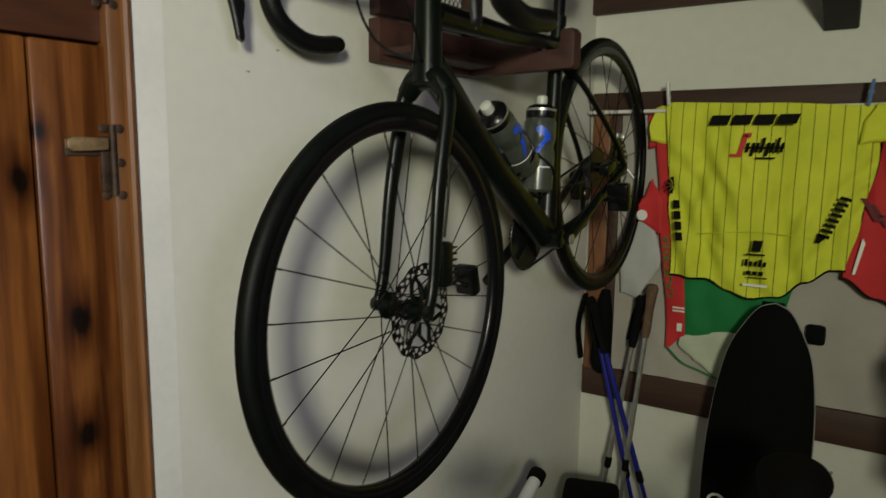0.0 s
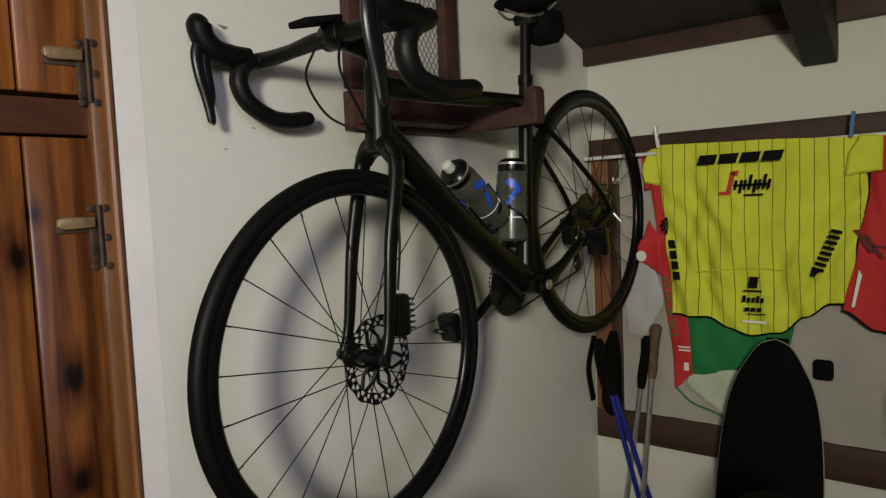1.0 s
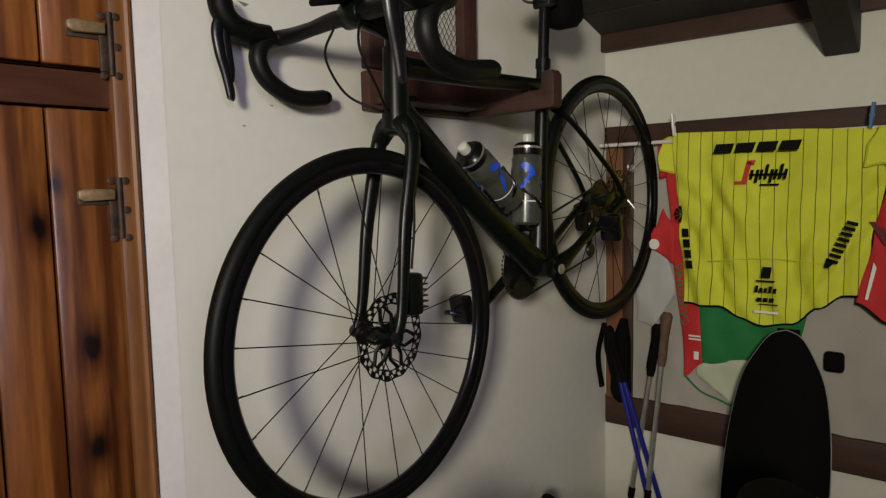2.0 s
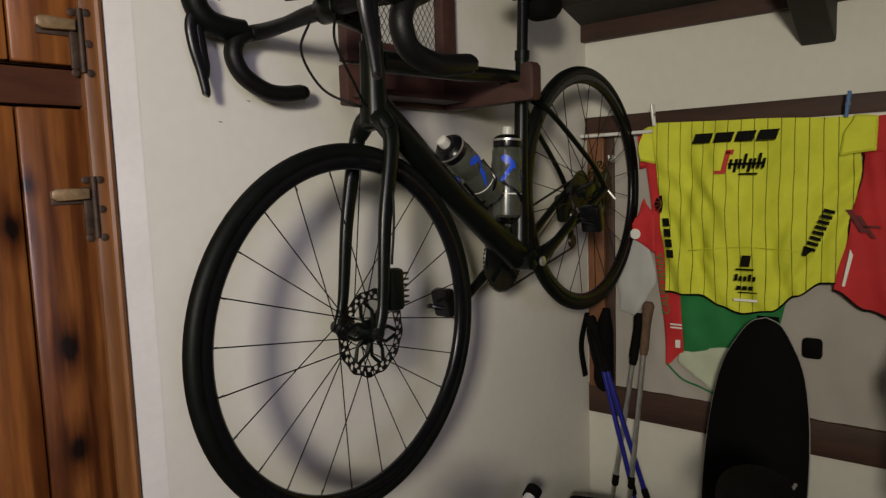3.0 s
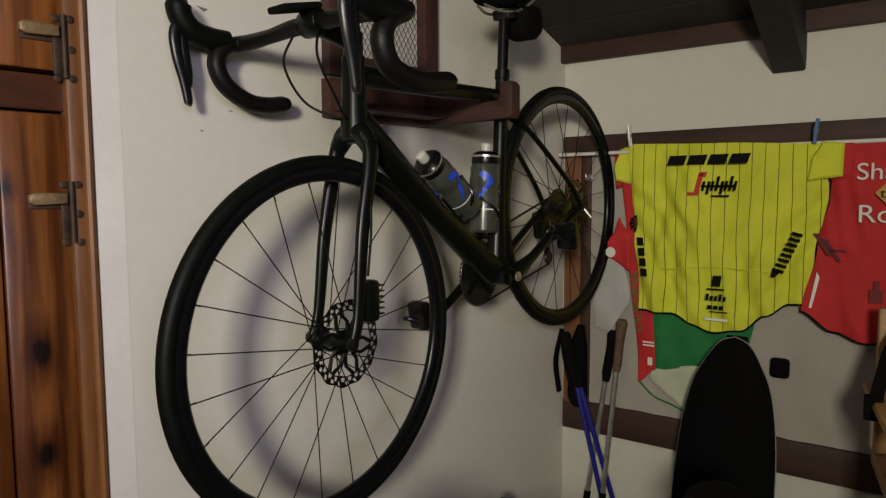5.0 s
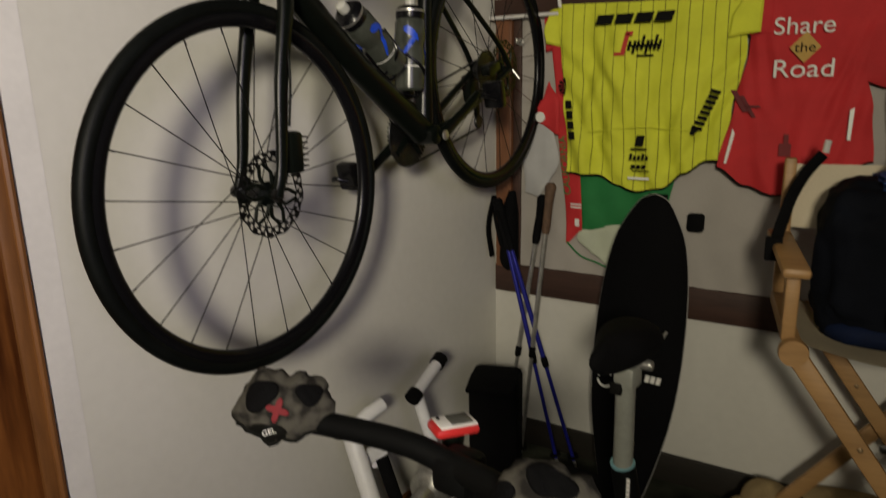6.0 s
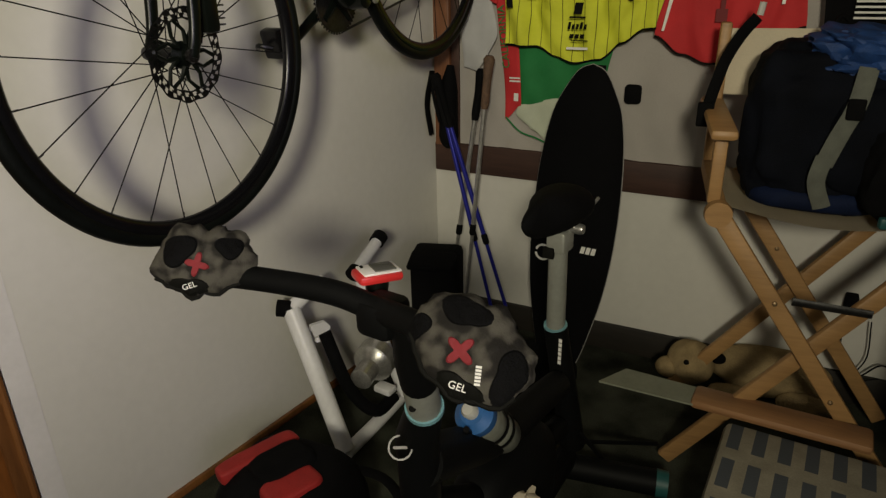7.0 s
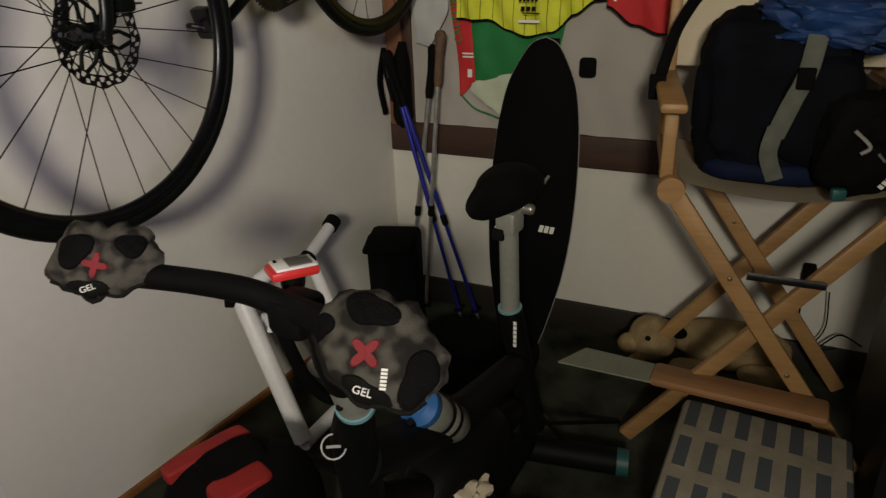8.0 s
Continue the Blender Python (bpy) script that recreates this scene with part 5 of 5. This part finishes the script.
for a, b2 in (((0.105, -0.872, 0.425), (0.075, -0.895, 0.43)), ((0.148, -0.545, 0.518), (0.142, -0.515, 0.529)), ((0.165, -0.66, 0.475), (0.168, -0.685, 0.466))):
    part("end_plug", tube([a, b2], 0.0235, 16), BLACK, tr, "black plastic end plug")
part("rubber_arm", tube([(0.15, -0.80, 0.33), (0.22, -0.79, 0.16), (0.27, -0.74, 0.07), (0.28, -0.66, 0.08)], 0.019, 12, None, True), BLACK, tr)
part("roller", lathe([(0.020, -0.075), (0.033, -0.068), (0.033, -0.012), (0.054, 0.0), (0.062, 0.01), (0.062, 0.050), (0.03, 0.052), (0.012, 0.055)], 28, along((0.238, -0.71, 0.200), (0.20, -0.55, 0.215))), STEEL, tr, "ribbed steel roller")
part("clip", box(0.265, -0.685, 0.115, 0.06, 0.04, 0.022, 0.006, None), WHITEPAINT, tr)

# ---- bags on the floor ----
rb = thing("sports_bag", "round black sports bag with red panels on the floor", "bag", pose(0.410, -1.205, 0, 0, 0, 10) @ Matrix.Diagonal((1, 1, 1.13, 1)))
part("body", blob(0, 0, 0.125, 0.165, 0.135, 0.128, 0.05, 3, 1.0, 4, None, None, 1.5), BLACK, rb)
part("red_panel", blob(-0.075, -0.030, 0.232, 0.026, 0.098, 0.020, 0.04, 3, 2.0, 4, None, pose(0, 0, 0, 0, 0, -24), 2.4), BAGRED, rb, "red padded panel")
part("red_panel", blob(0.070, -0.030, 0.236, 0.040, 0.062, 0.020, 0.04, 3, 3.0, 4, None, pose(0, 0, 0, 0, 0, -24), 2.4), BAGRED, rb, "red padded panel")
part("pocket", blob(0.0, -0.01, 0.232, 0.052, 0.072, 0.034, 0.10, 5, 5.0, 4, None, pose(0, 0, 0, 0, 0, -24), 1.9), BLACK, rb)
part("carry_strap", tube([(0.10, 0.09, 0.20), (0.19, 0.12, 0.16), (0.27, 0.10, 0.05), (0.33, 0.06, 0.012)], 0.016, 8, None, True, 0.3, (0, 0, 1)), BLACK, rb)
knobs = bmesh.new()
for k in range(56):
    a = 2 * math.pi * k / 56
    box(0.164 * math.cos(a), 0.134 * math.sin(a), 0.140, 0.012, 0.009, 0.018, 0.002, None, knobs)
part("studded_edge", knobs, RUBBER, rb, "black studded edge")
bb1 = thing("black_case", "black upright soft case in the corner", "case", pose(0.20, -0.30, 0, 0, 0, 24))
part("body", box(0, 0, 0.210, 0.165, 0.13, 0.42, 0.02), BLACK, bb1)
part("flap", box(0, -0.03, 0.422, 0.15, 0.10, 0.02, 0.008, pose(0, 0, 0, 8, 0, 0)), BLACK, bb1)
bb2 = thing("black_bag", "flat black bag lying on the floor", "bag", pose(0.50, -0.34, 0, 0, 0, 10))
part("body", blob(0, 0, 0.06, 0.21, 0.17, 0.062, 0.08, 3, 4.0, 4, None, None, 1.5), BLACK, bb2)
part("strap", tube([(-0.1, -0.1, 0.1), (0, -0.12, 0.14), (0.1, -0.08, 0.11)], 0.012, 8, None, True, 0.3, (0, 0, 1)), BLACK, bb2)
rg = thing("pale_cloth", "crumpled pale cloth lying over the folding bike's lower tube", "cloth", pose(0.872, -1.09, 0.268))
part("folds", blob(0, 0, 0.045, 0.075, 0.075, 0.046, 0.35, 7, 2.2, 4), SEATCLOTH, rg)

# ---- director's chair with packs ----
CH = pose(1.084, -0.437, 0, 0, 0, 17)
ch = thing("director_chair", "folding beech director's chair with cream canvas seat", "chair", CH)
SW, SD, SH = 0.505, 0.36, 0.772


def leg(x0, z0, x1, z1, y, m=BEECH):
    d = Vector((x1 - x0, 0, z1 - z0))
    b = box(0, 0, 0, d.length, 0.022, 0.042, 0.006)
    b.transform(Matrix.Translation(((x0 + x1) / 2, y, (z0 + z1) / 2)) @ pose(0, 0, 0, 0, -math.degrees(math.atan2(d.z, d.x)), 0))
    return b


for y in (0.0, SD):
    o = 0.055 if y else 0.0
    l1 = part("leg", leg(o, SH - 0.02, SW + 0.005 + o, 0.022, y), BEECH, ch)
    l2 = part("leg", leg(SW + 0.01 + o * 0.4, SH - 0.02, o * 0.4 - 0.045, 0.022, y + 0.025), BEECH, ch)
    for k in (0.30, 0.62):
        part("screw", lathe([(0.006, 0), (0.006, 0.004), (0.003, 0.006)], 10, Matrix.Translation((SW * k + o, y - 0.011, SH * (1 - k))) @ pose(0, 0, 0, 90, 0, 0)), BRASS, l1)
for x in (0.0, SW):
    part("seat_rail", box(x, SD / 2, SH - 0.012, 0.034, SD + 0.05, 0.040, 0.008), BEECH, ch)
    part("knuckle", lathe([(0.030, -0.014), (0.032, 0), (0.030, 0.014)], 20, Matrix.Translation((x, -0.012, SH - 0.02)) @ SIDE), BEECH, ch)
    part("arm_post", box(x - 0.012, 0.015, SH + 0.078, 0.030, 0.030, 0.16, 0.006), BEECH, ch)
    part("armrest", box(x - 0.014, SD / 2 - 0.02, SH + 0.168, 0.058, SD + 0.07, 0.024, 0.010), BEECH, ch)
    part("back_post", box(x - 0.004, SD - 0.01, SH + 0.19, 0.028, 0.026, 0.36, 0.006), BEECH, ch)
seat = bmesh.new()
g = [[seat.verts.new((SW * i / 14, -0.01 + (SD + 0.01) * j / 6, SH + 0.004 - 0.042 * math.sin(math.pi * i / 14) - 0.006 * math.sin(math.pi * j / 6))) for j in range(7)] for i in range(15)]
for i in range(14):
    for j in range(6):
        seat.faces.new((g[i][j], g[i + 1][j], g[i + 1][j + 1], g[i][j + 1]))
bmesh.ops.solidify(seat, geom=seat.faces[:], thickness=0.006)
part("seat", seat, SEATCLOTH, ch, "sagging cream canvas seat")
part("backrest", cloth([(0, -0.01), (1, -0.01)], [(0, SW + 0.01), (1, SW + 0.01)], [(0, SH + 0.355), (1, SH + 0.355)], [(0, SH + 0.19), (1, SH + 0.19)], SD - 0.015, 20, 8, 0.004, 0.003, 2.0), SEATCLOTH, ch, "cream canvas back")
part("hinge_bar", tube([(SW * 0.37, -0.014, SH * 0.715), (SW * 0.70, -0.016, SH * 0.700)], 0.010, 8, None, False, 0.3, (0, 1, 0)), DARKSTEEL, ch, "dull metal stay")

bp = thing("backpack", "black and blue hiking backpack standing on the chair seat", "backpack", CH @ pose(0.225, 0.18, SH - 0.038, 0, 0, -6))
pk = blob(-0.012, 0, 0.190, 0.166, 0.125, 0.196, 0.10, 6, 2.0, 5, None, None, 1.7)
part("body", pk, PACKDARK, bp)
part("lid", blob(0.055, -0.01, 0.362, 0.150, 0.125, 0.056, 0.20, 9, 4.0, 5, None, pose(0, 0, 0, 0, 5, 0), 1.4), PACKBLUE, bp, "crumpled blue top lid")
part("front_pocket", blob(0.075, -0.105, 0.18, 0.080, 0.040, 0.12, 0.08, 4, 6.0, 4, None, None, 1.5), PACKDARK, bp)
part("base_panel", blob(0.0, 0.0, 0.035, 0.152, 0.127, 0.035, 0.05, 3, 8.0, 3, None, None, 1.6), PACKNAVY, bp)
stp = part("compression_strap", tube([(0.045, -0.128, 0.34), (0.035, -0.140, 0.26), (0.012, -0.142, 0.19), (-0.005, -0.142, 0.13)], 0.019, 8, None, True, 0.18, (0, 1, 0)), WEBBING, bp, "grey-green webbing strap")
part("buckle", box(0.034, -0.146, 0.255, 0.034, 0.012, 0.045, 0.004), BLACK, stp)
part("compression_strap", tube([(-0.005, -0.142, 0.15), (-0.012, -0.14, 0.09), (0.01, -0.132, 0.03)], 0.018, 8, None, True, 0.18, (0, 1, 0)), WEBBING, bp, "grey-green webbing strap")
part("haul_loop", tube([(-0.02, 0.05, 0.40), (0, 0.06, 0.43), (0.03, 0.05, 0.40)], 0.006, 8, None, True), BLACK, bp)

wb = thing("waist_pack", "crumpled black waist bag lying against the backpack", "bag", CH @ pose(0.375, 0.045, SH - 0.026, 0, 0, 6))
part("body", blob(0, 0, 0.11, 0.10, 0.075, 0.115, 0.16, 5, 6.5, 4, None, None, 1.3), BLACK, wb)
part("flap", blob(-0.02, -0.05, 0.14, 0.07, 0.035, 0.05, 0.2, 6, 2.5, 4, None, pose(0, 0, 0, 0, 20, 0)), BLACK, wb)
part("zip_pull", tube([(0.0, -0.085, 0.11), (0.012, -0.092, 0.095)], 0.003, 6), STEEL, wb)
part("piping", tube([(-0.05, -0.078, 0.155), (-0.02, -0.088, 0.125), (-0.035, -0.088, 0.11)], 0.004, 6, None, True), PIPING, wb)
part("logo_bars", bars([(0.0 + 0.010 * i, 0.0075 + 0.010 * i, 0.0, 0.011) for i in range(5)], 0, 0.0015), WHITEINK, wb).matrix_basis = pose(0.02, -0.088, 0.035, 0, -55, 0)
part("toggle", box(-0.055, -0.075, 0.020, 0.03, 0.02, 0.026, 0.006), TEAL, wb, "teal plastic toggle")

sb = thing("shoulder_strap", "black webbing strap with buckle hanging over the chair arm", "strap", CH)
part("webbing", tube([(0.06, 0.30, SH + 0.385), (0.028, 0.285, SH + 0.345), (-0.004, 0.25, SH + 0.29), (-0.022, 0.22, SH + 0.235), (-0.034, 0.20, SH + 0.19)], 0.014, 8, None, True, 0.22, (0, 1, 0)), BLACK, sb)
part("buckle", box(-0.040, 0.19, SH + 0.165, 0.038, 0.014, 0.06, 0.004, None), BLACK, sb)
part("toggle", tube([(0.062, 0.285, SH + 0.39), (0.066, 0.285, SH + 0.42)], 0.008, 8), PEGWHITE, sb)

# ---- under and before the chair ----
pl = thing("plush_toy", "tan plush animal lying on the floor under the chair", "plush toy", pose(1.095, 0.028, 0, 0, 0, 8) @ Matrix.Scale(1.12, 4))
part("body", blob(0.11, 0.02, 0.075, 0.16, 0.075, 0.072, 0.08, 4, 1.0, 4), PLUSH, pl)
hd = part("head", blob(-0.098, -0.03, 0.085, 0.066, 0.060, 0.066, 0.06, 4, 2.0, 4), PLUSH, pl)
part("muzzle", blob(-0.155, -0.055, 0.07, 0.035, 0.035, 0.03, 0.05, 4, 3.0, 3), PLUSH, hd)
part("ear", blob(-0.028, -0.035, 0.118, 0.022, 0.012, 0.018, 0.05, 4, 6.0, 3), BLACK, hd, "small dark ear")
part("paw", blob(0.20, -0.06, 0.04, 0.07, 0.032, 0.034, 0.08, 4, 4.0, 3), PLUSH, pl)
part("paw", blob(0.02, -0.075, 0.035, 0.065, 0.03, 0.03, 0.08, 4, 5.0, 3), PLUSH, pl)
part("eye", blob(-0.105, -0.088, 0.115, 0.008, 0.006, 0.008, 0, 1, 0, 2), INK, hd)

px = thing("checked_box", "low box covered with checked woven cloth", "covered box", pose(1.372, -0.620, 0, 0, 0, 3))
part("cover", box(0, 0, 0.109, 0.37, 0.37, 0.218, 0.018), PLAID, px)
part("edge_band", tube([(-0.185, -0.185, 0.15), (0.185, -0.185, 0.15), (0.185, 0.185, 0.15), (-0.185, 0.185, 0.15)], 0.004, 6, None, False, 1, None, True), SEATCLOTH, px)
rg2 = thing("paddle", "wooden handle with a flat grey-green blade lying on the floor", "paddle", Matrix.Translation((1.090, -0.415, 0.236)) @ Matrix.Scale(0.9, 4) @ pose(0, 0, 0, 0, -1.0, 3))
part("handle", box(0.22, 0, 0, 0.45, 0.095, 0.030, 0.014), OAK, rg2, "rounded oak handle")
bl = bmesh.new()
vs = [(-0.268, -0.055), (0.005, -0.046), (0.005, 0.046), (-0.215, 0.050)]
fc = bl.faces.new([bl.verts.new((x, y, -0.004)) for x, y in vs])
e2 = bmesh.ops.extrude_face_region(bl, geom=[fc])
bmesh.ops.translate(bl, vec=(0, 0, 0.006), verts=[v for v in e2["geom"] if isinstance(v, bmesh.types.BMVert)])
part("blade", bl, BLADE, rg2, "flat grey-green blade", False)

# ---- shelf unit at the edge of view ----
su = thing("shelf_unit", "dark shelf unit with pale shelves beside the chair", "shelf unit", pose(1.60, -0.30, 0, 0, 0, 5))
part("side", box(0, 0.05, 0.45, 0.03, 0.46, 0.9, 0.003), SHELFBLACK, su)
part("side", box(0.62, 0.05, 0.45, 0.03, 0.46, 0.9, 0.003), SHELFBLACK, su)
part("back", box(0.31, 0.27, 0.45, 0.59, 0.01, 0.88, 0), SHELFBLACK, su)
for z in (0.05, 0.24, 0.45, 0.89):
    part("shelf", box(0.31, 0.04, z, 0.585, 0.43, 0.02, 0.003), SHELFWOOD, su)
part("edge_strip", box(0.024, -0.186, 0.45, 0.012, 0.012, 0.88, 0.002), SHELFWOOD, su)
for nm, x, y, z, sx, sy, sz, mt2, lb in (("carton", 0.14, -0.06, 0.33, 0.16, 0.2, 0.15, YELLOWBOX, "yellow card box on the shelf"), ("storage_box", 0.14, -0.08, 0.13, 0.2, 0.2, 0.14, BOXWHITE, "white storage box on the low shelf"), ("carton", 0.36, -0.05, 0.33, 0.2, 0.2, 0.14, PACKBLUE, "dark blue box on the shelf")):
    c = thing(nm, lb, "box", pose(1.60, -0.30, 0, 0, 0, 5) @ pose(x, y, z + 0.0))
    part("carton_body", box(0, 0, 0, sx, sy, sz, 0.004), mt2, c)
    part("lid", box(0, 0, sz / 2 + 0.004, sx + 0.006, sy + 0.006, 0.012, 0.003), mt2, c)
cbl = thing("power_cable", "thin black cable with adapter plugged into the wall", "cable", BACK)
part("adapter", box(1.39, -0.022, 0.345, 0.035, 0.04, 0.05, 0.006), BLACK, cbl)
part("lead", tube([(1.39, -0.03, 0.32), (1.385, -0.035, 0.22), (1.40, -0.05, 0.14), (1.45, -0.05, 0.12), (1.50, -0.05, 0.17), (1.56, -0.06, 0.15)], 0.0028, 6, None, True), CABLE, cbl)
part("lead", tube([(1.45, -0.04, 0.30), (1.46, -0.04, 0.18), (1.43, -0.05, 0.10), (1.50, -0.06, 0.13)], 0.0022, 6, None, True), CABLE, cbl)

# ---- small marks on the plaster ----
for y, z, s in ((-1.325, 1.80, 1.0), (-1.27, 1.60, 0.4), (-1.335, 1.555, 0.4)):
    mk = thing("plaster_chip", "small grey chip in the wall paint", "wall mark", None, "chips in the paint")
    part("chip", slab([(-0.012 * s, 0), (0.014 * s, -0.003 * s), (0.004 * s, -0.010 * s)], 0.001, Matrix.Translation((0.0005, y, z)) @ pose(0, 0, 0, 0, 0, 90)), mat("grey_chip", (0.2, 0.19, 0.18), 0.9, vary=0.2), mk, "", False)
